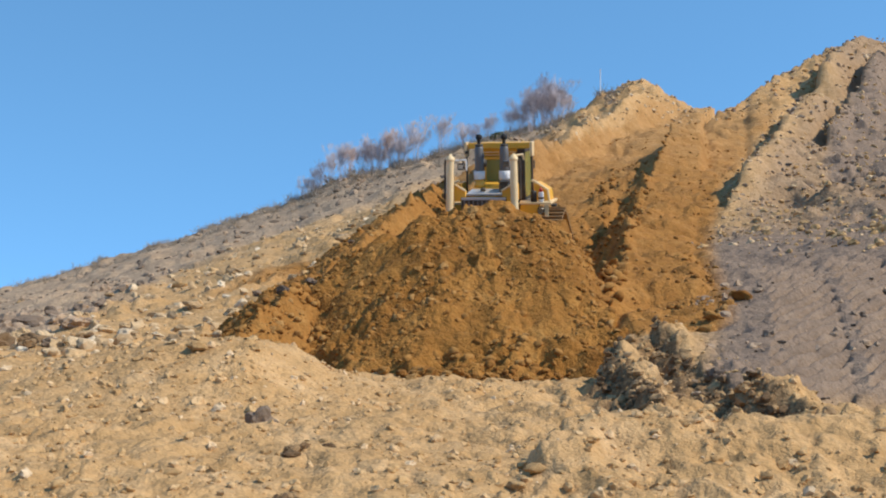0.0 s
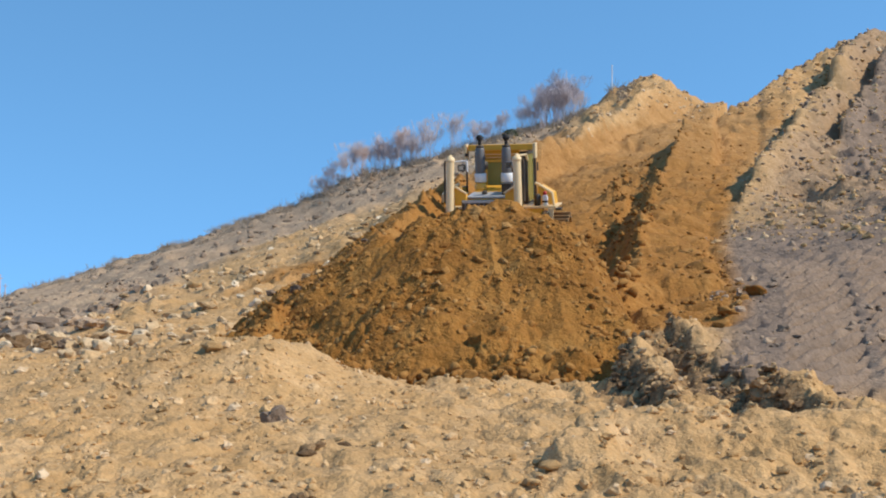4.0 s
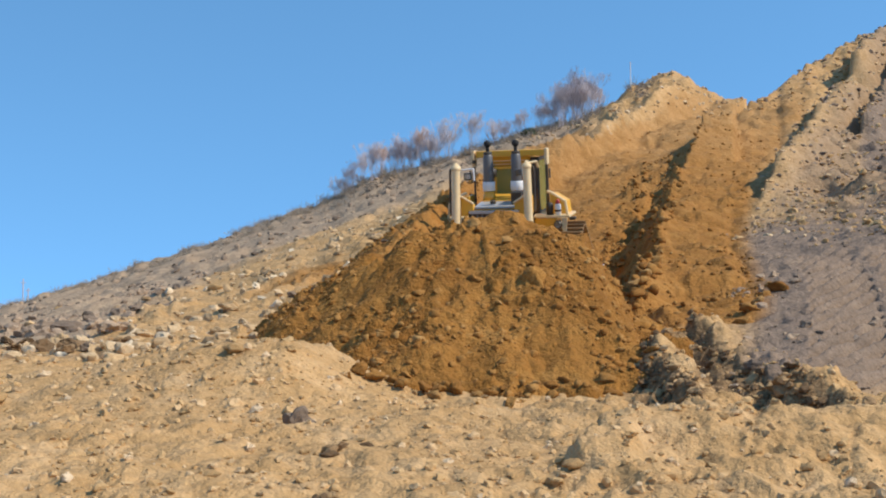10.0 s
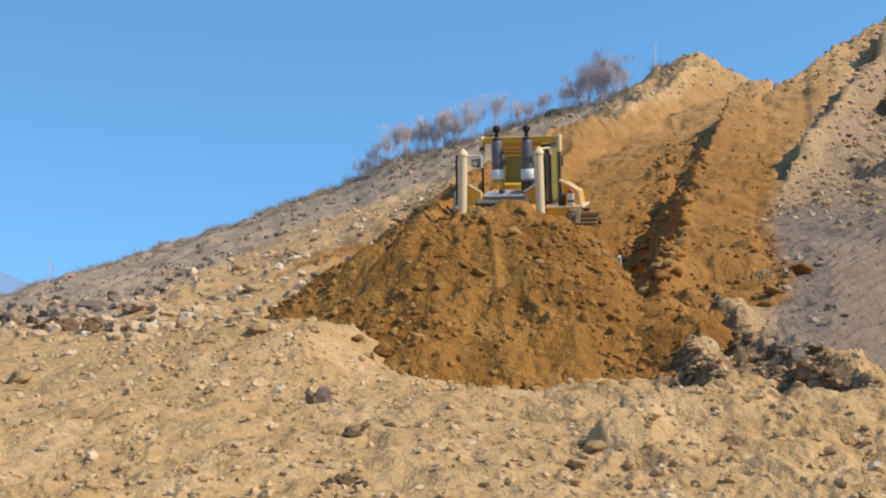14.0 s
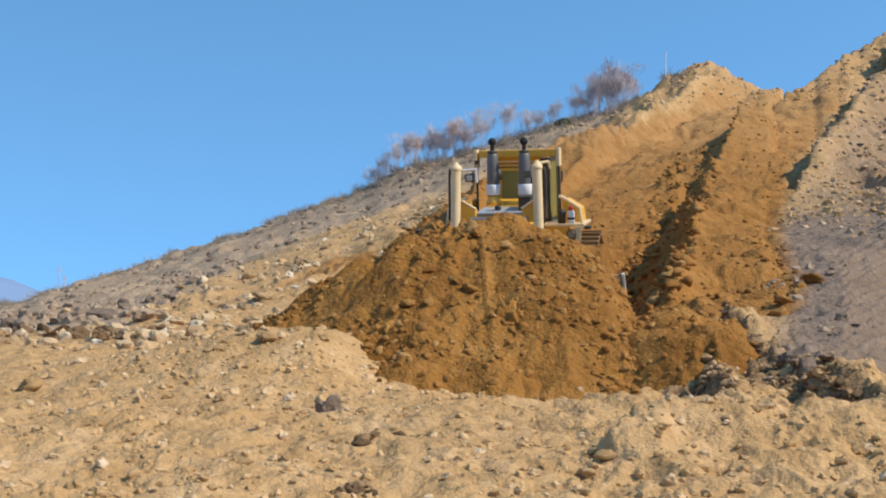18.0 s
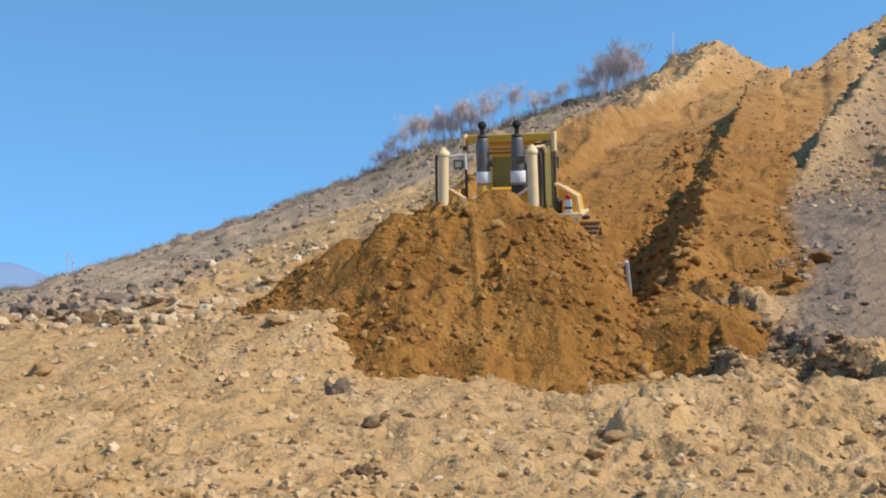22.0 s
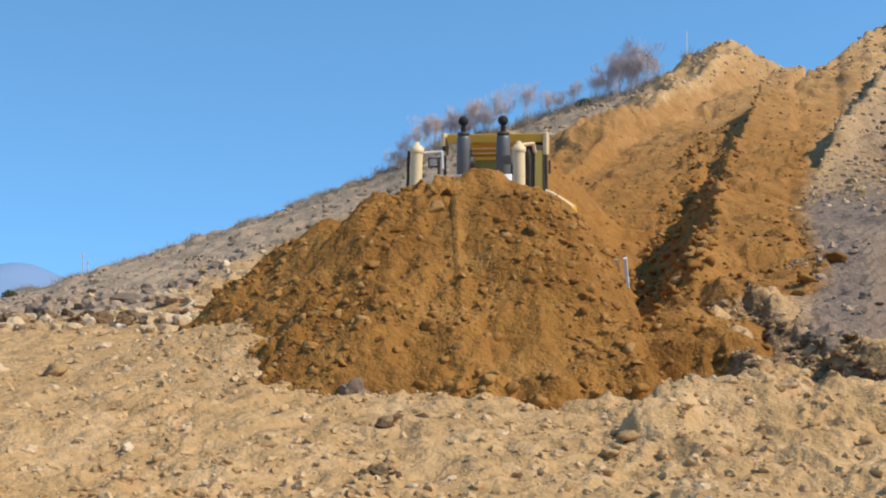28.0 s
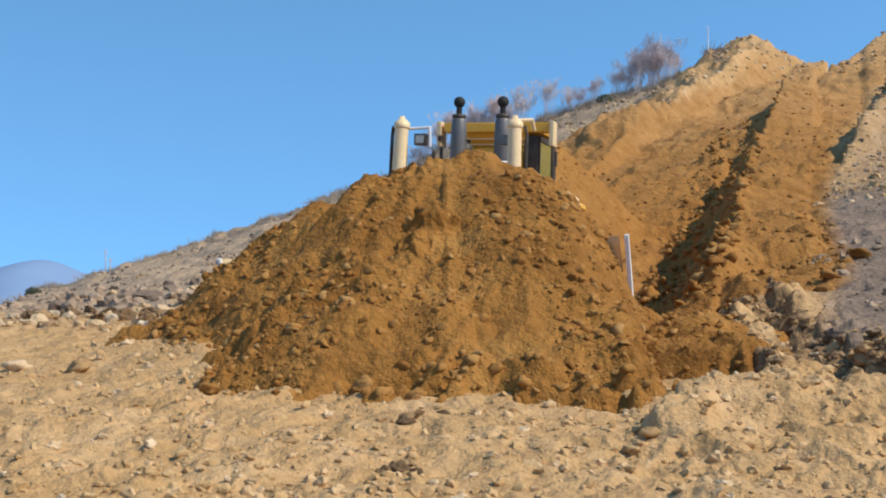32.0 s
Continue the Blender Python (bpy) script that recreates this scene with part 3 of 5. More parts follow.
# ---- stones ----
def stone_shape(seed, level=1):
    """Vertices and triangles of one broken, jagged stone about 1 m across."""
    rnd = random.Random(seed)
    bm = bmesh.new()
    bmesh.ops.create_icosphere(bm, subdivisions=level, radius=0.5)
    cuts = [(Vector((rnd.gauss(0, 1), rnd.gauss(0, 1), rnd.gauss(0, 1))).normalized(), rnd.uniform(0.22, 0.42)) for _ in range(6)]
    wide = (rnd.uniform(0.95, 1.3), rnd.uniform(0.7, 1.0), rnd.uniform(0.6, 0.9))
    off = Vector((rnd.uniform(0, 50), rnd.uniform(0, 50), rnd.uniform(0, 50)))
    for v in bm.verts:
        p = v.co.copy()
        for n, d in cuts:
            k = p.dot(n) - d
            if k > 0:
                p -= n * k
        p *= 1.1 + 0.55 * noise.noise(p * 3.5 + off) + (rnd.uniform(-0.14, 0.14) if level < 3 else 0.22 * noise.noise(p * 9.0 + off))
        v.co = Vector((p.x * wide[0], p.y * wide[1], p.z * wide[2]))
    verts = np.array([v.co[:] for v in bm.verts])
    tris = np.array([[v.index for v in f.verts] for f in bm.faces])
    bm.free()
    return verts, tris


CRUMBS = [stone_shape(300 + i, 1) for i in range(14)]
STONES = [stone_shape(100 + i, 2) for i in range(12)]
FINE_STONES = [stone_shape(200 + i, 3) for i in range(10)]


def scatter(name, spots, mat, seed, sink=0.2, label="", kind="stuff", parent=None, shapes=None):
    """Many small stones in one mesh; spots are x, y, z, size."""
    rnd = np.random.RandomState(seed)
    vs, fs, n = [], [], 0
    for x, y, z, size in spots:
        some = shapes or (STONES if size * 130 > y else CRUMBS)
        v, f = some[rnd.randint(len(some))]
        a, b2 = rnd.uniform(0, 2 * math.pi, 2)
        ca, sa, cb, sb = math.cos(a), math.sin(a), math.cos(b2 * 0.15), math.sin(b2 * 0.15)
        rot = np.array([[ca, -sa, 0], [sa, ca, 0], [0, 0, 1]]) @ np.array([[1, 0, 0], [0, cb, -sb], [0, sb, cb]])
        w = (v * size * np.array([1, 1, rnd.uniform(0.7, 1.2)])) @ rot.T
        vs.append(w + np.array([x, y, z + size * (0.3 - sink)]))
        fs.append(f + n)
        n += len(v)
    co, tri = np.concatenate(vs).astype(np.float32), np.concatenate(fs).astype(np.int32)
    me = bpy.data.meshes.new(name)
    me.vertices.add(len(co))
    me.vertices.foreach_set("co", co.ravel())
    me.loops.add(tri.size)
    me.loops.foreach_set("vertex_index", tri.ravel())
    me.polygons.add(len(tri))
    me.polygons.foreach_set("loop_start", np.arange(0, tri.size, 3, dtype=np.int32))
    me.polygons.foreach_set("use_smooth", np.full(len(tri), mat in SOFT_STONES, dtype=bool))
    me.update(calc_edges=True)
    me.materials.append(mat)
    ob = new(name, me)
    ob.parent = parent
    return tagged(ob, label, kind=kind)


STONE_MESHES = {}


def stone_mesh(mat, i, base="rock"):
    key = (mat.name, i)
    if key not in STONE_MESHES:
        v, f = FINE_STONES[i % len(FINE_STONES)]
        me = bpy.data.meshes.new(base)
        me.from_pydata([tuple(p) for p in v], [], [tuple(int(k) for k in t) for t in f])
        me.polygons.foreach_set("use_smooth", np.full(len(me.polygons), mat in (FILL_CLOD, TAN_STONE), dtype=bool))
        me.materials.append(mat)
        STONE_MESHES[key] = me
    return STONE_MESHES[key]


def rock(x, y, size, mat, label, group="", turn=0.0, z=None, flat=0.8, seed=0, name="rock"):
    ob = new(name, stone_mesh(mat, seed))
    h = ground_at(x, y) if z is None else z
    ob.matrix_world = pose(x, y, h + size * 0.12, 8 * math.sin(seed), 9 * math.cos(seed), turn) @ Matrix.Diagonal((size, size, size * flat, 1))
    return tagged(ob, label, "rock", group)


def heights(xs, ys):
    z, br, g, s = land(xs, ys)
    return z + relief(xs, ys, br, g, s, np.maximum(0.0022 * np.hypot(xs, ys), 0.01)), br, g, s


def strew(n, seed, u0, u1, y0, y1, s0, s1, keep, power=2.6):
    """Spots for stones, even in the view's breadth and depth; keep() picks by place and soil."""
    rnd = np.random.RandomState(seed)
    u, y = rnd.uniform(u0, u1, n), np.exp(rnd.uniform(math.log(y0), math.log(y1), n))
    x = u * y
    z, br, g, s = heights(x, y)
    clump = vnoise(x * 4 / np.sqrt(y), y * 4 / np.sqrt(y), seed)
    size = (s0 + (s1 - s0) * rnd.uniform(0, 1, n) ** power)
    ok = keep(u, x, y, br, g, s) & (clump + rnd.uniform(-0.8, 0.8, n) > -0.25)
    return np.stack([x, y, z, size], 1)[ok]


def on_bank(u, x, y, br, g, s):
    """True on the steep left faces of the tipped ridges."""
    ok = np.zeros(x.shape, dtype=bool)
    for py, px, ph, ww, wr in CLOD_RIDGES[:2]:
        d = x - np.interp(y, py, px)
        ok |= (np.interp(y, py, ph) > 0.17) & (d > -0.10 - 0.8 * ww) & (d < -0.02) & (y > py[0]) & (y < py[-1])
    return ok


def build_stones():
    # loose grit and clods of the trodden bench
    near = strew(14000, 1, -0.45, 0.52, 6.2, 17.5, 0.014, 0.105, lambda u, x, y, br, g, s: (br < 0.3) & (g < 0.5), 4.2)
    scatter("gravel", near, TAN_STONE, 1, label="tan gravel and small clods scattered over the bench")
    rim = strew(1100, 30, -0.30, 0.03, 12.0, 16.6, 0.025, 0.14, lambda u, x, y, br, g, s: br < 0.2, 3.8)
    scatter("rim_clods", rim, TAN_STONE, 30, sink=0.26, label="tan clods on the low rim of sand")
    ridge = strew(4200, 2, 0.12, 0.48, 9.0, 17.8, 0.02, 0.12, lambda u, x, y, br, g, s: (br < 0.6) & (land(x, y)[0] > 0.065 * y + 0.30) & (y > 11.9) & (x < 5.2) & ~on_bank(u, x, y, br, g, s), 4.2)
    scatter("clod_rubble", ridge, TAN_STONE, 2, label="tan clods heaped along low ridges of tipped soil")
    # bank clods coloured dark in place of shade on the steep faces
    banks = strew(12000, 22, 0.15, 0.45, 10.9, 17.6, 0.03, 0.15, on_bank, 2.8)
    scatter("clod_bank", banks, SHADED_AND_DARK_CLOD, 22, sink=0.1, label="earth clods tipped in rough banks, shade in their colour")
    left = strew(9000, 3, -0.46, 0.12, 20, 60, 0.03, 0.36, lambda u, x, y, br, g, s: (br < 0.3) & (s < 0.6), 4.2)
    scatter("pale_rubble", left, PALE_STONE, 3, label="pale broken stones on the lower hillside")
    upper = strew(8500, 4, -0.46, 0.26, 26, 69, 0.05, 0.42, lambda u, x, y, br, g, s: (br < 0.3) & (s > 0.4), 4.0)
    scatter("grey_rubble", upper, GREY_STONE, 4, label="grey weathered stones below the ridge")
    shale = strew(4200, 5, 0.29, 0.62, 13, 70, 0.02, 0.22, lambda u, x, y, br, g, s: (g > 0.3) & (vnoise(x * 0.6, y * 0.6, 77) > 0.0), 3.8)
    scatter("shale_rubble", shale, GREY_STONE, 5, label="grey shale fragments on the steep slope")
    shale = strew(2600, 15, 0.29, 0.62, 24, 72, 0.05, 0.3, lambda u, x, y, br, g, s: (g > 0.4), 3.4)
    scatter("tan_rubble", shale, TAN_STONE, 15, label="tan stones lying on the shale slope")
    slope = strew(9000, 25, 0.25, 0.60, 30, 98, 0.10, 0.75, lambda u, x, y, br, g, s: (br < 0.5) & (x > np.interp(y, BERM_Y, BERM_X)), 3.2)
    slope[:, 3] *= slope[:, 1] / 140
    scatter("slope_rubble", slope, TAN_STONE, 25, label="broken tan stones covering the upper hillside")
    slope = strew(9000, 26, 0.27, 0.60, 30, 98, 0.10, 0.8, lambda u, x, y, br, g, s: (br < 0.4) & (x > np.interp(y, BERM_Y, BERM_X)), 3.6)
    slope[:, 3] *= slope[:, 1] / 140
    scatter("dark_rubble", slope, GREY_STONE, 26, label="grey stones covering the upper hillside")
    cut = strew(5000, 27, 0.10, 0.31, 44, 76, 0.08, 0.6, lambda u, x, y, br, g, s: (br < 0.5) & (x < np.interp(y, RAMP_Y, RAMP_X)), 3.0)
    cut[:, 3] *= cut[:, 1] / 130
    scatter("cut_rubble", cut, PALE_STONE, 27, label="pale yellow stones along the cut")
    wind = strew(13000, 6, -0.12, 0.36, 17, 60, 0.02, 0.16, lambda u, x, y, br, g, s: br > 0.3, 4.0)
    scatter("windrow_clods", wind, FILL_CLOD, 6, label="brown clods along the windrow and ramp")
    bank = strew(9000, 29, -0.13, 0.10, 17.6, 36, 0.03, 0.20, lambda u, x, y, br, g, s: (br > 0.3) & (np.abs(x - np.interp(y, BANK_Y, BANK_X)) < 2.2), 3.2)
    scatter("bank_clods", bank, FILL_CLOD, 29, sink=0.28, label="brown clods on the bank beside the ramp")
    face = strew(6500, 28, 0.12, 0.30, 20, 50, 0.04, 0.26, lambda u, x, y, br, g, s: (br > 0.3) & (np.abs(x - np.interp(y, BERM_Y, BERM_X) + 1.0) < 1.2), 2.6)
    scatter("windrow_lumps", face, FILL_CLOD, 28, sink=0.05, label="large brown lumps on the windrow's steep side")
    # rocks that stand out one by one
    bench = "rocks lying on the bench"
    rock(-0.69, 12.5, 0.30, GREY_STONE, "dark grey angular rock half sunk in sand", bench, 40, seed=1, flat=1.5)
    # clod clusters whose deep shadow is put into the clods' colour
    for x, y, s, t in ((-0.32, 10.40, 0.17, 10), (-0.22, 10.5, 0.12, 48), (-0.02, 10.88, 0.15, 70), (0.07, 10.8, 0.11, 22), (-0.32, 8.76, 0.16, 120), (-0.20, 8.66, 0.13, 30), (-0.42, 8.70, 0.12, 77), (-0.25, 8.85, 0.10, 200), (-0.30, 10.31, 0.12, 15)):
        rock(x, y, s, SHADED_AND_DARK_CLOD, "rough clod of dry soil on the bench, shade in its colour", bench, t, seed=int(t))
    for x, y, s, t in ((1.62, 9.75, 0.16, 15), (1.42, 9.5, 0.14, 95), (1.3, 9.35, 0.10, 50), (-1.86, 7.64, 0.24, 60), (-4.04, 13.8, 0.26, 20), (-4.88, 14.26, 0.30, 75), (-1.54, 14.84, 0.28, 33)):
        rock(x, y, s, TAN_STONE, "large tan clod of dry earth", bench, t, seed=int(t))
    hill = "pale rocks on the lower hillside"
    for x, y, s, t in ((-3.79, 28.36, 0.44, 0), (-4.5, 25.42, 0.42, 40), (-4.2, 25.8, 0.3, 80), (-5.0, 23.2, 0.34, 10), (-3.5, 21.7, 0.36, 55), (-2.9, 24.6, 0.34, 5), (-3.2, 29.3, 0.4, 22),
                       (-4.7, 24.4, 0.3, 31), (-3.9, 24.0, 0.28, 63), (-2.2, 27.5, 0.36, 17), (-0.9, 31.0, 0.4, 48), (-5.6, 25.2, 0.36, 29), (-6.3, 26.0, 0.4, 74), (0.3, 33.5, 0.4, 12)):
        rock(x, y, s, PALE_STONE, "pale cream boulder on the lower hillside", hill, t, seed=int(t) + 3)
    dark = "dark rocks on the hillside"
    for x, y, s, t in ((-1.8, 31.1, 0.3, 7), (-5.34, 26.5, 0.5, 37), (-5.1, 26.8, 0.4, 57), (-5.9, 27.4, 0.5, 83), (-6.6, 27.9, 0.55, 19), (-7.3, 27.2, 0.5, 66), (-4.9, 22.3, 0.36, 26)):
        rock(x, y, s, GREY_STONE, "dark grey-brown rock beside pale rubble", dark, t, seed=int(t) + 5)
    rnd = random.Random(61)
    for i in range(26):
        y = rnd.uniform(21.0, 24.5)
        rock(rnd.uniform(-0.34, -0.19) * y, y, rnd.uniform(0.22, 0.5), SHADED_AND_DARK_CLOD, "dark brown clod at the foot of the slope", dark, rnd.uniform(0, 360), seed=i)
    for i in range(30):
        y = rnd.uniform(19.6, 22.5)
        rock(rnd.uniform(-0.30, -0.09) * y, y, 0.10 + 0.26 * rnd.random() ** 2, rnd.choice((PALE_STONE, PALE_STONE, TAN_STONE)), "pale broken stone at the foot of the slope", hill, rnd.uniform(0, 360), seed=i + 2)
    edge = "brown clods fallen off the windrow"
    for x, y, s, t in ((6.84, 20.28, 0.42, 12), (6.5, 20.0, 0.3, 44), (5.69, 18.46, 0.32, 64), (5.9, 18.9, 0.26, 5), (6.2, 19.4, 0.24, 81)):
        rock(x, y, s, FILL_CLOD, "large brown clod at the foot of the windrow", edge, t, seed=int(t) + 7)
    grey = "grey boulders on the shale slope"
    rnd = random.Random(5)
    for i in range(40):
        y = math.exp(rnd.uniform(math.log(25), math.log(60)))
        u = rnd.uniform(0.335, 0.52)
        rock(u * y, y, rnd.uniform(0.003, 0.0075) * y, rnd.choice((GREY_STONE, TAN_STONE, PALE_STONE, TAN_STONE)), "angular boulder on the grey shale slope", grey, rnd.uniform(0, 360), seed=i)
    wall = "pale boulders along the cut"
    for i in range(34):
        y = rnd.uniform(44, 68)
        x = float(np.interp(y, RAMP_Y, RAMP_X)) - rnd.uniform(3.4, 8.5)
        if land(np.array([x]), np.array([y]))[1][0] > 0.15:
            continue
        rock(x, y, rnd.uniform(0.3, 0.75), PALE_STONE, "pale yellow boulder at the top of the cut", wall, rnd.uniform(0, 360), seed=i)
    lower = "stones on the lower hillside"
    for i in range(60):
        y = math.exp(rnd.uniform(math.log(21), math.log(45)))
        u = rnd.uniform(-0.40, 0.03)
        rock(u * y, y, rnd.uniform(0.006, 0.012) * y, rnd.choice((PALE_STONE, TAN_STONE, GREY_STONE)), "broken stone on the lower hillside", lower, rnd.uniform(0, 360), seed=i)


build_stones()


# ---- bare trees and brush on the ridge ----
def limb(verts, faces, a, b, r0, r1, sides):
    way = (b - a).normalized()
    side = way.orthogonal().normalized()
    up = way.cross(side)
    n = len(verts)
    for p, r in ((a, r0), (b, r1)):
        for k in range(sides):
            w = 2 * math.pi * k / sides
            verts.append(tuple(p + side * (math.cos(w) * r) + up * (math.sin(w) * r)))
    for k in range(sides):
        j = (k + 1) % sides
        faces.append((n + k, n + j, n + sides + j, n + sides + k))


def grow(verts, faces, rnd, p, way, length, r, depth, sides=4):
    """A limb in two bent pieces that forks into thinner ones."""
    for _ in range(2):
        q = p + way * length * 0.5
        limb(verts, faces, p, q, r, r * 0.82, sides)
        p, r = q, r * 0.82
        way = (way + Vector((rnd.gauss(0, 0.13), rnd.gauss(0, 0.13), rnd.gauss(0.04, 0.08)))).normalized()
    if depth == 0:
        return
    for _ in range(rnd.choice((2, 3, 3))):
        turn = (way + Vector((rnd.gauss(0, 0.27), rnd.gauss(0, 0.27), rnd.gauss(0.34, 0.2)))).normalized()
        grow(verts, faces, rnd, p, turn, length * rnd.uniform(0.6, 0.9), max(r * 0.64, 0.0019), depth - 1, 3)


def tree(seed, height, spread, mat, label):
    """A leafless tree: trunk with limbs, and a crown of fine twigs."""
    rnd = random.Random(seed)
    root = tagged(new("bare_tree"), label, "tree", "bare trees along the ridge")
    tv, tf, cv, cf = [], [], [], []
    for _ in range(rnd.choice((5, 6, 7))):
        p, way = Vector((rnd.gauss(0, 0.04), rnd.gauss(0, 0.04), -0.25)), Vector((rnd.gauss(0, spread), rnd.gauss(0, spread), 1)).normalized()
        q = p + way * height * rnd.uniform(0.22, 0.42)
        limb(tv, tf, p, q, 0.017 * height, 0.011 * height, 6)
        for k in range(2):
            turn = (way + Vector((rnd.gauss(0, spread), rnd.gauss(0, spread), 0.1))).normalized()
            grow(cv, cf, rnd, q - way * 0.12 * k * height, turn, height * rnd.uniform(0.2, 0.28), 0.0065 * height, 5)
    mesh_object("trunk", tv, tf, mat, root)
    mesh_object("crown", cv, cf, mat, root, soft=False)
    return root


TREES = (  # bearing as x over y, height, kind
    (-0.023, 1.2, 1), (-0.013, 1.5, 2), (0.006, 1.9, 3), (0.020, 2.0, 4), (0.031, 1.7, 1), (0.043, 2.1, 5), (0.053, 1.7, 2), (0.066, 2.3, 6),
    (0.087, 2.1, 3), (0.103, 1.6, 6), (0.126, 1.5, 1), (0.142, 1.8, 4), (0.156, 2.1, 3), (0.167, 2.4, 2), (0.174, 2.6, 4), (0.181, 2.3, 3), (0.188, 1.5, 1),
    (-0.018, 1.0, 2), (-0.004, 1.6, 6), (0.012, 1.7, 5), (0.026, 1.9, 3), (0.037, 1.6, 2), (0.049, 1.8, 4), (0.112, 1.3, 6), (0.150, 1.7, 6), (0.162, 2.2, 5), (0.1705, 2.3, 3), (0.1775, 2.4, 2),
)


def build_trees():
    labels = {1: "small leafless shrub-like tree on the dry ridge", 2: "low leafless tree with many thin twigs", 3: "leafless grey tree with upright branches",
              4: "leafless tree with a broad twiggy crown", 5: "leafless tree with reddish-brown twigs", 6: "slender leafless tree on the ridge"}
    spreads = {1: 0.20, 2: 0.16, 3: 0.09, 4: 0.15, 5: 0.13, 6: 0.05}
    kinds = {k: tree(40 + k, 1.0, spreads[k], RUST_BARK if k == 5 else BARK, labels[k]) for k in labels}
    used = set()
    rnd = random.Random(8)
    for u, h, k in TREES:
        y = 68.6 + rnd.uniform(-0.8, 0.8)
        x = u * y
        m = pose(x, y, ground_at(x, y) - 0.05, 0, 0, rnd.uniform(0, 360))
        ob = kinds[k] if k not in used else copy_thing(kinds[k], m)
        used.add(k)
        ob.matrix_basis = m @ Matrix.Diagonal((h * 1.08, h * 1.08, h * 1.05, 1))
    # low dry brush, too fine to count
    verts, faces = [], []
    spots = [(rnd.uniform(-0.36, 0.235), 69.3 + rnd.uniform(-5.5, 0.6), rnd.uniform(0.18, 0.55)) for _ in range(330)]
    spots += [(rnd.gauss(0.10, 0.08), 69 + rnd.uniform(-2, 0.5), rnd.uniform(0.35, 0.8)) for _ in range(130)]
    for u, y, h in spots:
        if u > 0.24:
            continue
        x = u * y
        base = Vector((x, y, ground_at(x, y) - 0.03))
        for _ in range(26):
            way = Vector((rnd.gauss(0, 0.6), rnd.gauss(0, 0.6), rnd.uniform(0.4, 1.0))).normalized()
            foot = base + Vector((rnd.gauss(0, 0.3 * h), rnd.gauss(0, 0.3 * h), 0))
            limb(verts, faces, foot, foot + way * h * rnd.uniform(0.5, 1.0), 0.012, 0.006, 3)
    tagged(mesh_object("dry_brush", verts, faces, SHRUB, soft=False), "grey-brown dry brush along the ridge", kind="stuff")
    # two rounder evergreen bushes low on the ridge
    for x0, y0, r in ((-0.330 * 60, 60.0, 0.42), (0.132 * 67, 67.0, 0.5)):
        v2, f2 = [], []
        base = Vector((x0, y0, ground_at(x0, y0)))
        for _ in range(700):
            d = Vector((rnd.gauss(0, 1), rnd.gauss(0, 1), abs(rnd.gauss(0, 0.8)))).normalized() * r * rnd.uniform(0.45, 1.0)
            w = Vector((rnd.gauss(0, 1), rnd.gauss(0, 1), rnd.gauss(0, 1))).normalized() * 0.06
            s2 = d.cross(w).normalized() * 0.03
            n = len(v2)
            v2 += [tuple(base + d - w), tuple(base + d + s2), tuple(base + d + w), tuple(base + d - s2)]
            f2.append((n, n + 1, n + 2, n + 3))
        tagged(mesh_object("bush", v2, f2, LEAF, soft=False), "small dark green bush on the dry slope", "bush", "green bushes")


LEAF = bark_material("dull_green_leaf", (0.035, 0.045, 0.02), (0.09, 0.10, 0.045))
build_trees()


# ---- posts and the distance ----
def tube(bm, a, b, r0, r1=None, sides=12):
    a, b = Vector(a), Vector(b)
    r1 = r0 if r1 is None else r1
    m = Matrix.Translation((a + b) / 2) @ (b - a).to_track_quat("Z", "Y").to_matrix().to_4x4()
    bmesh.ops.create_cone(bm, cap_ends=True, segments=sides, radius1=r0, radius2=r1, depth=(b - a).length, matrix=m)
    return bm


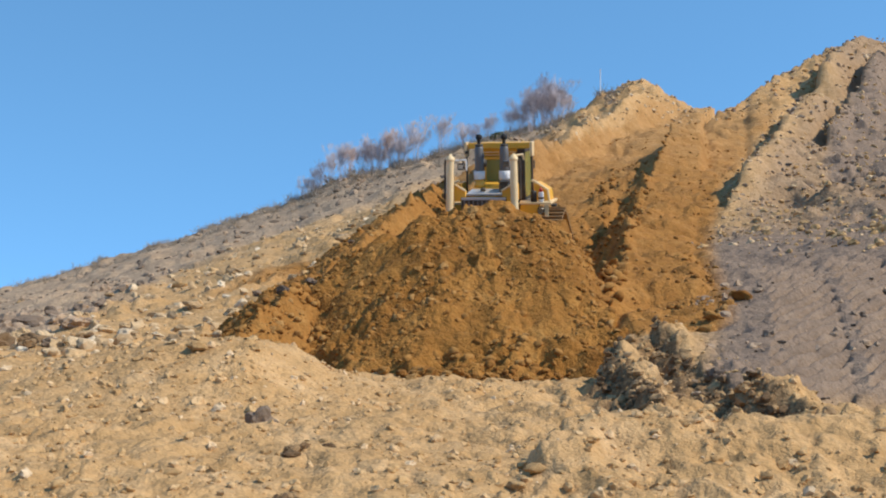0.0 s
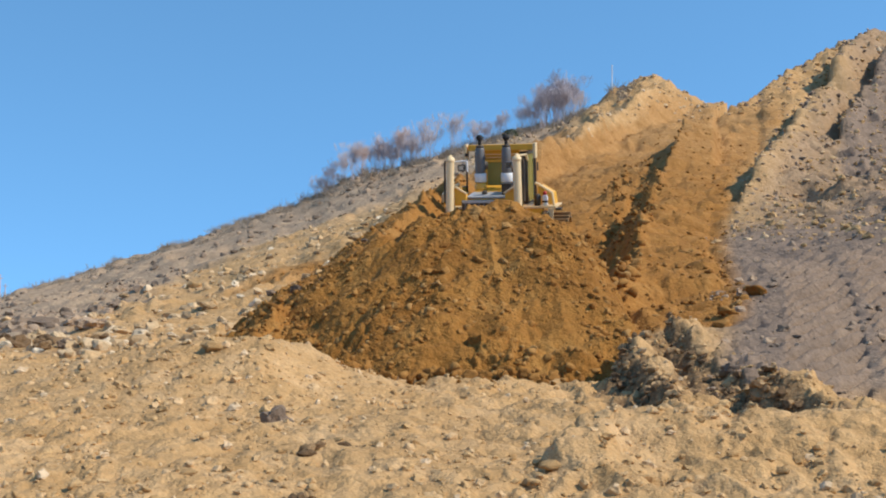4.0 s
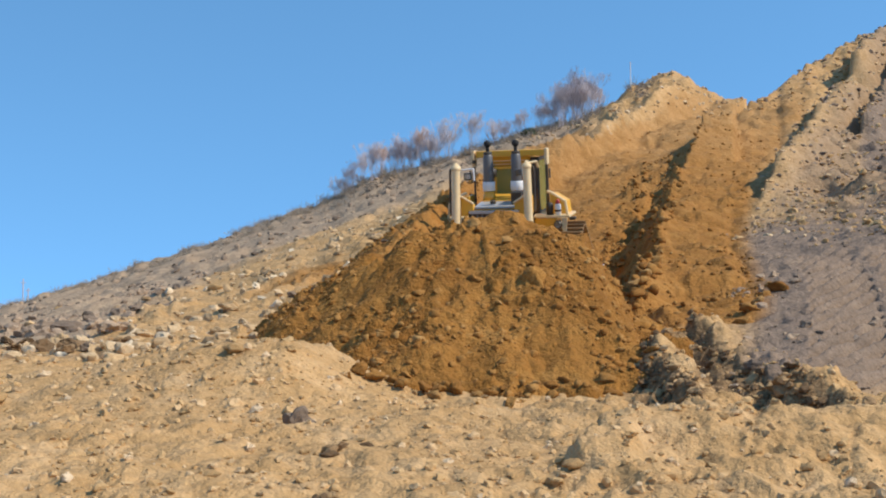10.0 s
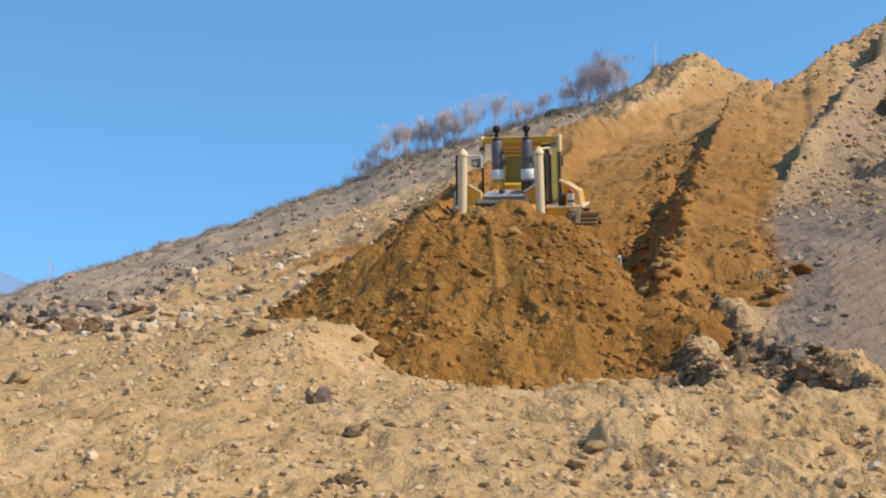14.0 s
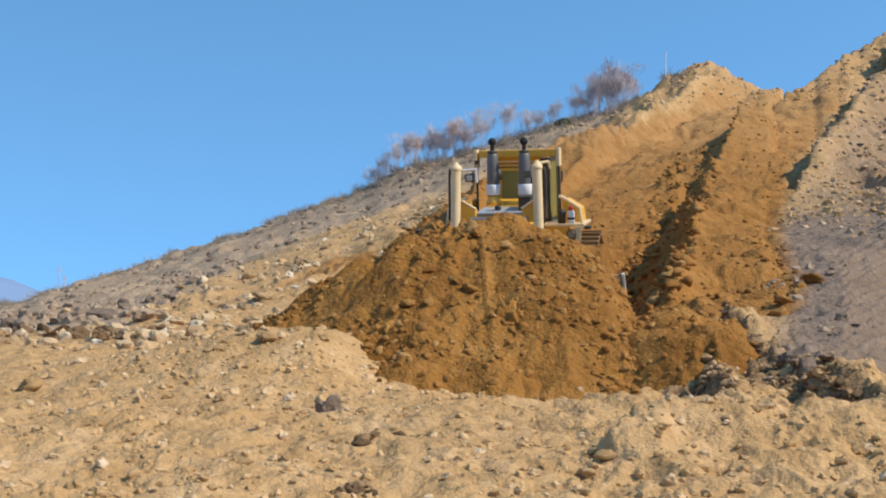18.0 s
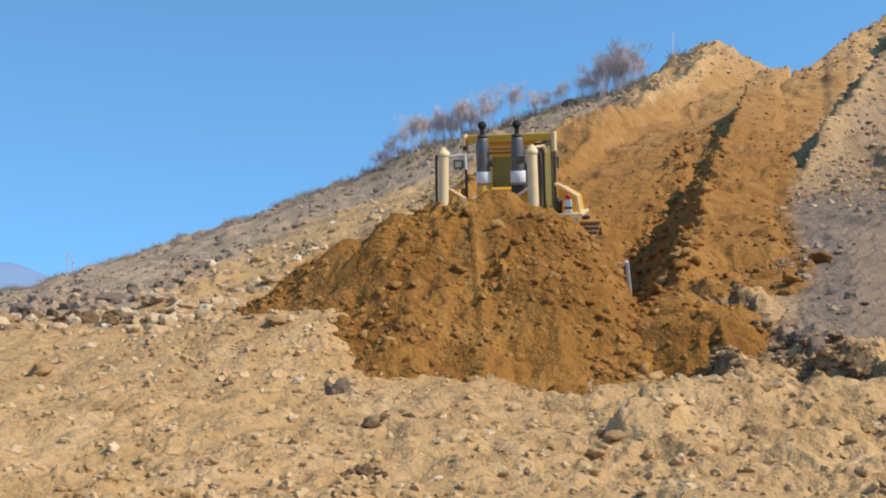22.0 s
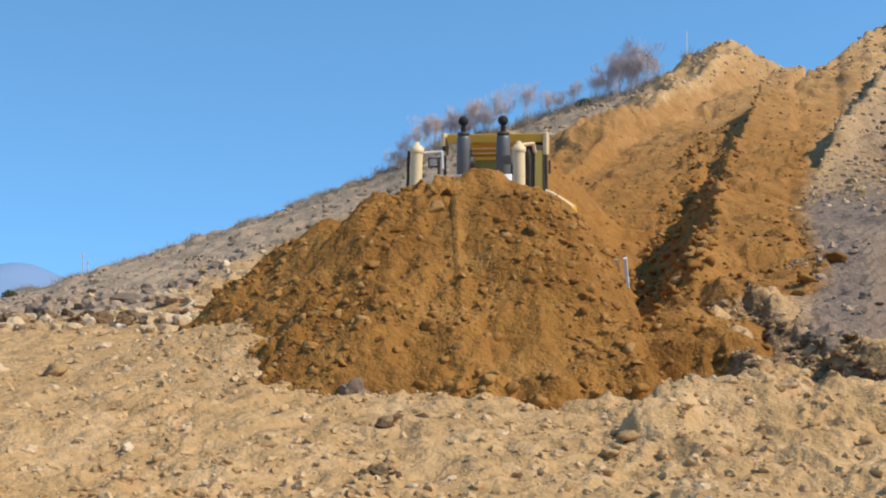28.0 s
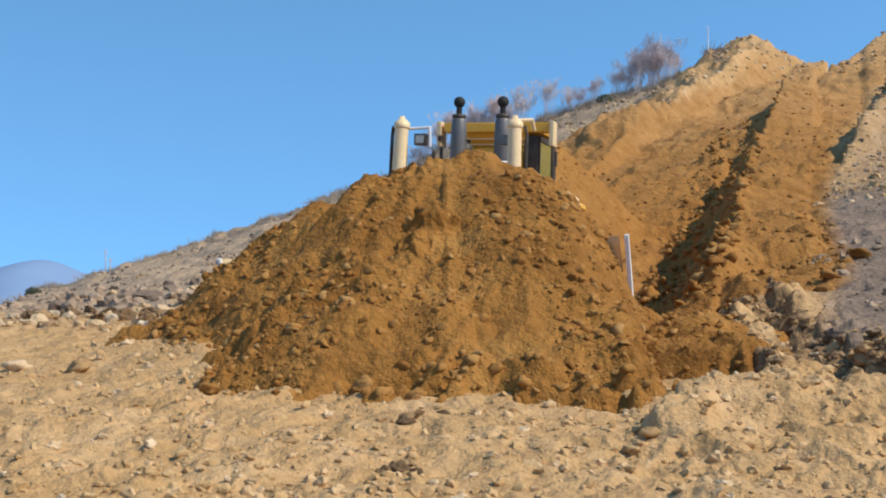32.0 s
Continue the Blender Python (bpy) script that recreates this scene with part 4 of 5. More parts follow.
def build_distance():
    x, y = 0.2165 * 69, 69.0
    z = ground_at(x, y)
    stake = tagged(new("survey_stake"), "white survey stake standing on the ridge", "stake")
    stake.matrix_world = pose(x, y, z, 0, 0, 12)
    part("stake_post", tube(bmesh.new(), (0, 0, -0.25), (0, 0, 1.45), 0.030, 0.026, 6), WHITE, stake)
    part("stake_cap", tube(bmesh.new(), (0, 0, 1.44), (0, 0, 1.50), 0.036, 0.032, 6), WHITE, stake)
    for u, h in ((-0.272, 1.5), (-0.268, 0.9)):
        x, y = u * 69, 69.0
        post = tagged(new("wooden_post"), "thin weathered post beyond the slope", "post", "posts on the far slope")
        post.matrix_world = pose(x, y, ground_at(x, y))
        part("shaft", tube(bmesh.new(), (0, 0, -0.2), (0, 0, h), 0.035, 0.03, 6), BARK, post)
        part("crossbar", tube(bmesh.new(), (-0.14, 0, h * 0.86), (0.14, 0, h * 0.86), 0.018, 0.018, 6), BARK, post)
    # blue mountain range far off
    m, nodes, links = material("hazy_mountain")
    co = nodes.new("ShaderNodeTexCoord").outputs["Object"]
    col = ramp_node(nodes, links, noise_node(nodes, links, 0.004, 6, 0.6, co), ((0.3, (0.18, 0.26, 0.40)), (0.7, (0.21, 0.30, 0.45))))
    links.new(col, nodes["Principled BSDF"].inputs["Base Color"])
    nodes["Principled BSDF"].inputs["Roughness"].default_value = 1.0
    gx, gy = np.meshgrid(np.linspace(-3000, 200, 160), np.linspace(2400, 3600, 30))
    u = gx / 2900.0
    crest = 46 * np.exp(-((u + 0.325) / 0.045) ** 2) + 62 * np.exp(-((u + 0.36) / 0.11) ** 2) + 60 * np.exp(-((u + 0.62) / 0.2) ** 2) + 20 * np.exp(-((u + 0.2) / 0.1) ** 2) + 7 * vnoise(u * 40, 0 * u, 4)
    z = -30 + (crest + 34) * np.exp(-((gy - 2950) / 320) ** 2) + 5 * vnoise(gx * 0.012, gy * 0.012, 3)
    tagged(grid_mesh("backdrop_mountain", gx, gy, z, m), "hazy blue mountain range in the distance", "mountain", kind="structure")


build_distance()


# ---- the heap ----
# fall of the crest to either side
FALL_X = [-7.0, -4.2, -3.5, -2.85, -2.2, -1.6, -1.0, -0.4, 0.5, 1.0, 1.48, 1.94, 2.22, 2.52, 3.55, 7.0]
FALL_Z = [5.0, 2.40, 1.86, 1.33, 0.89, 0.54, 0.18, 0.0, 0.0, 0.10, 0.33, 0.78, 1.42, 2.05, 2.7, 5.4]


def heap_height(x, y):
    """Height below the crest at x, y from it: a short crest along the blade, steeper to the right, long to the left."""
    away = np.abs(y)
    front = 0.69 * (np.sqrt(away ** 2 + 0.16) - 0.4)
    side = np.interp(x, FALL_X, FALL_Z) + np.where(x < 0, 0.55, 0.38) * away
    drop = 0.5 * (front + side + np.sqrt((front - side) ** 2 + 0.03))
    r = np.hypot(x, y)
    rough = 0.15 * vnoise(x * 0.9 + 7, y * 0.9, 51) + 0.08 * vnoise(x * 2.1, y * 2.1, 52)
    return -drop + rough * smooth(0.0, 1.5, r)


def heap_relief(x, y):
    r = np.hypot(x, y)
    a = np.arctan2(x, -y)
    rill = 0.05 * vnoise(a * 8, r * 0.5, 53) * smooth(0.4, 1.6, r) * smooth(4.8, 3.0, r)
    out = rill + 0.04 * vnoise(x / 0.3, y / 0.3, 54) + 0.025 * vnoise(x / 0.13, y / 0.13, 55)
    smoothed = 0.35 + 0.65 * smooth(-0.35, 0.35, vnoise(x * 0.8, y * 0.8, 57))
    smoothed = smoothed * (1 - 0.55 * smooth(-0.35, 0.05, a) * smooth(1.1, 0.7, a) * smooth(4.4, 2.6, r)) * (1 + 0.45 * smooth(2.4, 4.2, r))
    for size, amp, seed in ((0.8, 0.16, 56), (0.35, 0.15, 58), (0.16, 0.08, 59)):
        out = out + smoothed * amp * crumble(x, y, size, seed)
    for size, amp, seed, fill in ((0.7, 0.20, 61, 0.35), (0.32, 0.6, 65, 0.5), (0.16, 0.65, 69, 0.6)):
        patch = smooth(-0.4, 0.4, vnoise(x / size * 0.3, y / size * 0.3, seed + 90)) * smoothed * (smooth(1.6, 2.4, r) if size > 0.5 else 1)
        out = out + patch * amp * size * clods(x / size, y / size, seed, fill)
    return out


def build_heap():
    X, Y = np.meshgrid(np.arange(-6.8, 7.01, 0.034), np.arange(-7.8, 4.0, 0.034))
    Z = np.maximum(heap_height(X, Y) + heap_relief(X, Y), -5.2)
    ob = grid_mesh("spoil_mound", X, Y, Z, FILL)
    tagged(ob, "large mound of loose brown earth pushed downhill", "dirt pile")
    rnd = np.random.RandomState(12)
    n = 15000
    a, r = rnd.uniform(-2.0, 2.0, n), np.sqrt(rnd.uniform(0.0, 1, n)) * 6.0
    x, y = r * np.sin(a), -r * np.cos(a)
    z = heap_height(x, y) + heap_relief(x, y)
    size = 0.02 + 0.165 * rnd.uniform(0, 1, n) ** 4.4 * (0.5 + 0.6 * r / 6)
    ok = vnoise(x * 1.3, y * 1.3, 88) + rnd.uniform(-0.7, 0.7, n) > -0.05
    spots = np.stack([x, y, z, size], 1)
    scatter("rubble", spots[ok & (size < 0.065)], FILL_CLOD, 13, label="loose brown clods", parent=ob, shapes=CRUMBS)
    scatter("coarse_rubble", spots[ok & (size >= 0.065)], FILL_CLOD, 14, sink=0.34, label="larger brown clods", parent=ob, shapes=STONES)
    return ob


heap = build_heap()


def build_slump(seed):
    """A lens of loose earth that slides down the mound's face."""
    rnd = random.Random(seed)
    w, l, h = rnd.uniform(0.35, 0.7), rnd.uniform(0.5, 0.9), rnd.uniform(0.03, 0.07)
    X, Y = np.meshgrid(np.linspace(-w, w, 56), np.linspace(-l, l, 64))
    edge = np.hypot(X / w, Y / l) + 0.18 * vnoise(X * 3 + seed, Y * 3, 7)
    Z = h * (1 - smooth(0.25, 1.0, edge)) * 1.4 - 0.11 - 0.35 * smooth(0.8, 1.3, edge)
    sx, sy = X + seed * 3.7, Y + seed * 1.3
    Z = Z + 0.9 * heap_relief(sx, sy)
    ob = grid_mesh("slump", X, Y, Z, FILL)
    ob.parent = heap
    return ob


SLUMPS = [build_slump(i + 1) for i in range(12)]


def build_rollers():
    """Clods that break from the crest and roll to the foot, one after another."""
    obs = []
    for i in range(72):
        ob = new("rolling_clod", stone_mesh(FILL_CLOD, i % 10))
        tagged(ob, "brown clod tumbling down the mound", "clod", "clods rolling down the mound")
        obs.append(ob)
    return obs


ROLLERS = build_rollers()


def build_spill():
    """Loose earth that the mound shoves ahead of the windrow's end."""
    X, Y = np.meshgrid(np.arange(-2.4, 2.41, 0.04), np.arange(-2.6, 2.61, 0.04))
    r = np.sqrt((1.45 * X) ** 2 + 0.75 * Y ** 2)
    Z = -0.28 * (np.sqrt(r * r + 0.2) - 0.45) - 0.75 * np.maximum(r - 1.5, 0) + 0.10 * vnoise(X * 1.4, Y * 1.4, 72) + 0.8 * heap_relief(X - 20, Y + 9)
    ob = grid_mesh("earth_spill", X, Y, Z, FILL)
    rnd = np.random.RandomState(21)
    i, j = rnd.randint(0, X.shape[0], 1500), rnd.randint(0, X.shape[1], 1500)
    scatter("rubble", np.stack([X[i, j], Y[i, j], Z[i, j], 0.02 + 0.13 * rnd.uniform(0, 1, 1500) ** 4], 1), FILL_CLOD, 22, label="loose brown clods", parent=ob, shapes=CRUMBS)
    return tagged(ob, "low spill of loose brown earth beside the mound", "dirt pile")


spill = build_spill()


def build_foot_clods():
    """Rounded clods that the toe shoves along until it rolls over them."""
    rnd = random.Random(15)
    obs = []
    for i in range(64):
        big = i < 18
        x = -0.1 + 0.18 * i + rnd.gauss(0, 0.05) if big else rnd.uniform(-0.3, 3.1)
        ob = new("clod", stone_mesh(FILL_CLOD, i % 10))
        size = rnd.uniform(0.15, 0.26) if big else 0.06 + 0.12 * rnd.random() ** 2
        ob.scale = (size, size * 0.9, size * 0.8)
        tagged(ob, "rounded brown clod at the foot of the mound", "clod", "clods along the mound's foot")
        obs.append((ob, x, 15.05 + (0.12 * abs(x - 1.2) + rnd.gauss(0, 0.06) if big else rnd.gauss(0, 0.22)), size, rnd.uniform(0, 360)))
    return obs


FOOT_CLODS = build_foot_clods()


def build_load():
    """Earth carried right before the blade."""
    X, Y = np.meshgrid(np.arange(-4.6, 2.75, 0.05), np.arange(-3.2, 0.41, 0.05))
    top = 1.67 - 0.08 * np.abs(X) - 0.60 * np.maximum(-X - 1.3, 0) - 0.2 * np.maximum(-X - 2.8, 0) + 0.36 * smooth(0.5, 1.2, X)
    Z = top - 0.62 * np.maximum(-Y - 0.3, 0) + 0.14 * vnoise(X * 1.3, Y * 1.3, 71) + 0.8 * heap_relief(X + 20, Y) - 3.0 * np.maximum(X - 2.36, 0)
    ob = grid_mesh("blade_load", X, Y, np.maximum(Z, -0.6), FILL)
    return tagged(ob, "brown earth piled before the blade", "dirt pile")


load = build_load()


# ---- the bulldozer (nose towards -y, origin on the ground between its tracks) ----
def box(bm, x0, x1, y0, y1, z0, z1, bevel=0.015):
    m = Matrix.LocRotScale(((x0 + x1) / 2, (y0 + y1) / 2, (z0 + z1) / 2), None, (x1 - x0, y1 - y0, z1 - z0))
    made = bmesh.ops.create_cube(bm, size=1, matrix=m)
    if bevel:
        edges = list({e for v in made["verts"] for e in v.link_edges})
        bmesh.ops.bevel(bm, geom=edges, offset=bevel, segments=2, affect="EDGES", profile=0.7)
    return bm


def slab(bm, outline, a, b, axis="x", bevel=0.0):
    """A flat outline drawn out from a to b along an axis; the outline runs in the other two axes."""
    def at(p, k):
        return {"x": (k, p[0], p[1]), "y": (p[0], k, p[1]), "z": (p[0], p[1], k)}[axis]
    lo = [bm.verts.new(at(p, a)) for p in outline]
    hi = [bm.verts.new(at(p, b)) for p in outline]
    n = len(outline)
    fs = [bm.faces.new(lo[::-1]), bm.faces.new(hi)]
    for i in range(n):
        fs.append(bm.faces.new((lo[i], lo[(i + 1) % n], hi[(i + 1) % n], hi[i])))
    bmesh.ops.recalc_face_normals(bm, faces=fs)
    if bevel:
        edges = list({e for f in fs for e in f.edges})
        bmesh.ops.bevel(bm, geom=edges, offset=bevel, segments=2, affect="EDGES", profile=0.7)
    return bm


def rod(bm, points, r, sides=10):
    for a, b in zip(points, points[1:]):
        tube(bm, a, b, r, r, sides)
    for p in points[1:-1]:
        bmesh.ops.create_uvsphere(bm, u_segments=sides, v_segments=6, radius=r, matrix=Matrix.Translation(p))
    return bm


def lathe(bm, x, y, rings, sides=20):
    """A round upright body from (z, radius) rings."""
    loops = []
    for z, r in rings:
        loops.append([bm.verts.new((x + r * math.cos(2 * math.pi * k / sides), y + r * math.sin(2 * math.pi * k / sides), z)) for k in range(sides)])
    for a, b in zip(loops, loops[1:]):
        for k in range(sides):
            f = bm.faces.new((a[k], a[(k + 1) % sides], b[(k + 1) % sides], b[k]))
            f.smooth = True
    bm.faces.new(loops[0][::-1])
    bm.faces.new(loops[-1])
    return bm


def track_path():
    """Closed path of the track in y, z: round the front idler, the high sprocket and the rear idler."""
    wheels = [(-1.75, 0.50, 0.50), (1.70, 0.50, 0.50), (0.42, 1.32, 0.46)]
    pts = []
    for i in range(3):
        (ay, az, ar), (by, bz, _) = wheels[i], wheels[(i + 1) % 3]
        py, pz, _ = wheels[i - 1]
        n1 = math.atan2(az - pz, ay - py) - math.pi / 2
        n2 = math.atan2(bz - az, by - ay) - math.pi / 2
        while n2 < n1:
            n2 += 2 * math.pi
        for k in range(13):
            w = n1 + (n2 - n1) * k / 12
            pts.append((ay + ar * math.cos(w), az + ar * math.sin(w)))
    return pts + pts[:1]


TRACK = track_path()
TRACK_AT = [0.0]
for (ay, az), (by, bz) in zip(TRACK, TRACK[1:]):
    TRACK_AT.append(TRACK_AT[-1] + math.hypot(by - ay, bz - az))
SHOES = 46


def track_pose(x, s):
    """Place and turn of a shoe s metres along the track."""
    s %= TRACK_AT[-1]
    y, z = np.interp(s, TRACK_AT, [p[0] for p in TRACK]), np.interp(s, TRACK_AT, [p[1] for p in TRACK])
    y2, z2 = np.interp((s + 0.06) % TRACK_AT[-1], TRACK_AT, [p[0] for p in TRACK]), np.interp((s + 0.06) % TRACK_AT[-1], TRACK_AT, [p[1] for p in TRACK])
    return pose(x, float(y), float(z), math.degrees(math.atan2(z2 - z, y2 - y)), 0, 0)


def build_dozer():
    root = tagged(new("bulldozer"), "yellow crawler bulldozer with twin exhaust stacks and wide blade", "bulldozer")
    # engine housing
    bm = slab(bmesh.new(), [(-2.15, 1.1), (-2.15, 2.44), (0.05, 2.60), (0.05, 1.1)], -0.56, 0.56, "x", 0.03)
    hood = part("hood", bm, YELLOW, root)
    part("top_guard", slab(bmesh.new(), [(-2.17, 2.452), (-2.17, 2.50), (-1.35, 2.56), (-1.35, 2.51)], -0.50, 0.50, "x", 0.012), GUARD, hood, "pale grey top guard plate")
    part("rear_cover", slab(bmesh.new(), [(-1.30, 2.515), (-1.30, 2.57), (-0.15, 2.655), (-0.15, 2.60)], -0.46, 0.46, "x", 0.012), YELLOW, hood)
    part("grille_frame", box(bmesh.new(), -0.62, 0.62, -2.30, -2.155, 0.9, 2.42, 0.02), DARK, hood, "dark radiator guard")
    for i in range(9):
        part("grille_bar", box(bmesh.new(), -0.54 + 0.12 * i, -0.50 + 0.12 * i, -2.325, -2.302, 1.0, 2.34, 0.004), PIPE, hood)
    part("grille_header", box(bmesh.new(), -0.60, 0.60, -2.33, -2.302, 2.345, 2.415, 0.008), GUARD, hood)
    part("filler_cap", lathe(bmesh.new(), -0.12, -1.75, [(2.51, 0.07), (2.60, 0.07), (2.62, 0.05)]), DARK, hood)
    for s in (-1, 1):
        panel = part("side_panel", box(bmesh.new(), s * 0.575 - 0.012, s * 0.575 + 0.012, -1.95, -0.25, 1.35, 2.35, 0.008), YELLOW, hood)
        for k in range(5):
            part("louvre", box(bmesh.new(), s * 0.595 - 0.008, s * 0.595 + 0.008, -1.8, -1.0, 1.55 + 0.13 * k, 1.60 + 0.13 * k, 0.004), DARK, panel)
    # exhaust stacks
    for s in (-1, 1):
        x, y = s * 0.35, -1.05
        stack = part("exhaust_pipe", lathe(bmesh.new(), x, y, [(3.03, 0.125), (3.06, 0.13), (3.45, 0.125), (3.66, 0.115), (3.70, 0.10)]), PIPE, root, "grey steel exhaust stack")
        part("stack_base", lathe(bmesh.new(), x, y, [(2.56, 0.16), (2.66, 0.16), (2.72, 0.13), (2.785, 0.13)]), YELLOW, stack)
        part("white_band", lathe(bmesh.new(), x, y, [(2.80, 0.15), (2.805, 0.155), (3.02, 0.155), (3.028, 0.15)]), WHITE, stack, "white band round the stack")
        part("collar", lathe(bmesh.new(), x, y, [(3.702, 0.098), (3.71, 0.108), (3.755, 0.108), (3.77, 0.06)]), DARK, stack)
        part("neck", tube(bmesh.new(), (x, y, 3.765), (x, y, 3.90), 0.045, 0.045, 10), SOOT, stack)
        bm = bmesh.new()
        bmesh.ops.create_uvsphere(bm, u_segments=18, v_segments=12, radius=0.090, matrix=pose(x, y, 3.955))
        for f in bm.faces:
            f.smooth = True
        part("exhaust_cap", bm, SOOT, stack, "round black exhaust cap")
        part("pre_cleaner", lathe(bmesh.new(), x + s * 0.03, y + 0.34, [(2.62, 0.10), (3.10, 0.10), (3.12, 0.17), (3.30, 0.17), (3.36, 0.08)]), DARK, root, "dark air pre-cleaner")
    # lift cylinders and their brackets
    for s in (-1, 1):
        x = s * 0.87
        cyl = part("lift_cylinder", tube(bmesh.new(), (x - s * 0.02, -2.42, 3.44), (x + s * 0.015, -2.55, 1.95), 0.100, 0.100, 18), CREAM, root, "worn cream lift cylinder")
        part("cylinder_head", lathe(bmesh.new(), x - s * 0.02, -2.415, [(3.40, 0.110), (3.41, 0.117), (3.49, 0.117), (3.495, 0.085), (3.53, 0.08), (3.531, 0.045), (3.58, 0.04)]), CREAM, cyl)
        part("gland", tube(bmesh.new(), (x + s * 0.015, -2.545, 2.02), (x + s * 0.017, -2.56, 1.88), 0.15, 0.15, 18), DARK, cyl)
        part("piston_rod", tube(bmesh.new(), (x + s * 0.017, -2.55, 1.9), (x + s * 0.05, -3.15, 0.75), 0.055, 0.055, 14), STEEL, cyl)
        part("hose", rod(bmesh.new(), [(x + s * 0.12, -2.38, 3.44), (x + s * 0.145, -2.36, 3.3), (x + s * 0.15, -2.42, 2.4), (x + s * 0.02, -2.2, 2.2)], 0.026, 8), RUBBER, cyl)
        part("oil_line", rod(bmesh.new(), [(x - s * 0.05, -2.27, 3.45), (x - s * 0.05, -2.27, 2.1)], 0.02, 8), CREAM, cyl)
        part("yoke", slab(bmesh.new(), [(s * 0.50, 2.30), (s * 0.50, 2.56), (s * 0.76, 2.74), (s * 0.80, 2.74), (s * 0.80, 2.30)], -2.28, -2.05, "y", 0.015), YELLOW, root, "yellow cylinder yoke")
        part("yoke_rail", rod(bmesh.new(), [(s * 0.48, -2.29, 2.58), (s * 0.78, -2.29, 2.765)], 0.028, 8), CREAM, root)
        # work lamps held off the cylinders
        if s < 0:
            lamp_root = part("work_lamp", box(bmesh.new(), x + 0.20, x + 0.38, -2.40, -2.24, 3.16, 3.33, 0.02), DARK, root, "square work lamp in a pale frame")
            part("lens", box(bmesh.new(), x + 0.215, x + 0.365, -2.425, -2.402, 3.175, 3.315, 0.01), LENS, lamp_root)
            part("reflector", box(bmesh.new(), x + 0.23, x + 0.35, -2.4018, -2.4005, 3.19, 3.30, 0.0), WHITE, lamp_root)
            part("lamp_frame", rod(bmesh.new(), [(x + 0.08, -2.36, 3.40), (x + 0.43, -2.36, 3.42), (x + 0.44, -2.36, 3.14)], 0.022, 8), WHITE, lamp_root)
        else:
            lamp_root = part("work_lamp", box(bmesh.new(), x - 0.40, x - 0.22, -1.95, -1.80, 3.20, 3.36, 0.02), PIPE, root, "work lamp behind the cylinder")
            part("lens", box(bmesh.new(), x - 0.385, x - 0.235, -1.972, -1.952, 3.215, 3.345, 0.01), LENS, lamp_root)
            part("lamp_frame", rod(bmesh.new(), [(x + 0.0, -2.30, 3.52), (x + 0.18, -2.2, 3.54), (x + 0.20, -2.1, 3.40)], 0.03, 8), CREAM, lamp_root)
    intake = part("air_intake", box(bmesh.new(), 0.36, 0.62, -1.98, -1.36, 2.50, 2.78, 0.04), DARK, root, "dark air intake box on the hood")
    part("intake_lid", box(bmesh.new(), 0.34, 0.64, -2.0, -1.34, 2.782, 2.81, 0.008), RUBBER, intake)
    # roll-over canopy
    part("canopy_beam", box(bmesh.new(), -0.86, 0.90, -0.10, 0.20, 3.585, 3.745, 0.02), YELLOW, root, "yellow roll-over canopy beam")
    part("canopy_roof", box(bmesh.new(), -0.76, 0.72, 0.203, 1.45, 3.60, 3.70, 0.03), YELLOW, root)
    part("visor", slab(bmesh.new(), [(-0.02, 3.58), (0.10, 3.34), (0.16, 3.34), (0.16, 3.58)], -0.52, 0.52, "x", 0.01), YELLOW, root)
    for k in range(2):
        part("visor_lip", box(bmesh.new(), -0.50, 0.50, -0.035 + 0.055 * k, -0.012 + 0.055 * k, 3.47 - 0.085 * k, 3.49 - 0.085 * k, 0.004), CREAM, root)
    for s in (-1, 1):
        part("canopy_cheek", box(bmesh.new(), s * 0.94 - 0.036, s * 0.94 + 0.036, -0.12, 0.22, 3.36, 3.765, 0.015), CREAM, root, "cream canopy end plate")
        part("front_post", tube(bmesh.new(), (s * 0.945, 0.05, 2.10), (s * 0.94, 0.05, 3.38), 0.028, 0.028, 8), DARK, root)
        part("rear_post", box(bmesh.new(), s * 0.62 - 0.09, s * 0.62 + 0.09, 1.42, 1.62, 2.10, 3.66, 0.03), DARK, root)
    part("roof_lamp", box(bmesh.new(), -0.95, -0.865, -0.16, -0.05, 3.44, 3.53, 0.015), DARK, root)
    # cab
    cab = part("cab_floor", box(bmesh.new(), -0.70, 0.70, 0.02, 1.40, 1.95, 2.08, 0.02), DARK, root)
    part("dashboard", slab(bmesh.new(), [(0.05, 2.08), (0.05, 2.60), (0.32, 2.52), (0.36, 2.08)], -0.66, 0.66, "x", 0.01), DARK, cab)
    part("front_frame", box(bmesh.new(), -0.70, -0.44, 0.03, 0.09, 2.56, 3.54, 0.01), DARK, cab)
    part("front_frame", box(bmesh.new(), 0.47, 0.70, 0.03, 0.09, 2.09, 3.54, 0.01), DARK, cab)
    part("window_sill", box(bmesh.new(), -0.44, 0.47, 0.02, 0.10, 2.57, 2.64, 0.01), YELLOW, cab)
    part("window_header", box(bmesh.new(), -0.44, 0.47, 0.02, 0.10, 3.27, 3.335, 0.01), YELLOW, cab)
    for s in (-1, 1):
        part("window_stile", box(bmesh.new(), s * 0.41 - 0.025 + 0.015, s * 0.41 + 0.025 + 0.015, 0.015, 0.095, 2.645, 3.265, 0.01), YELLOW, cab)
    part("windscreen", box(bmesh.new(), -0.37, 0.40, 0.05, 0.058, 2.645, 3.265, 0), GLASS, cab, "olive tinted windscreen")
    part("rear_window", box(bmesh.new(), -0.66, 0.66, 1.36, 1.368, 2.5, 3.5, 0), GLASS, cab)
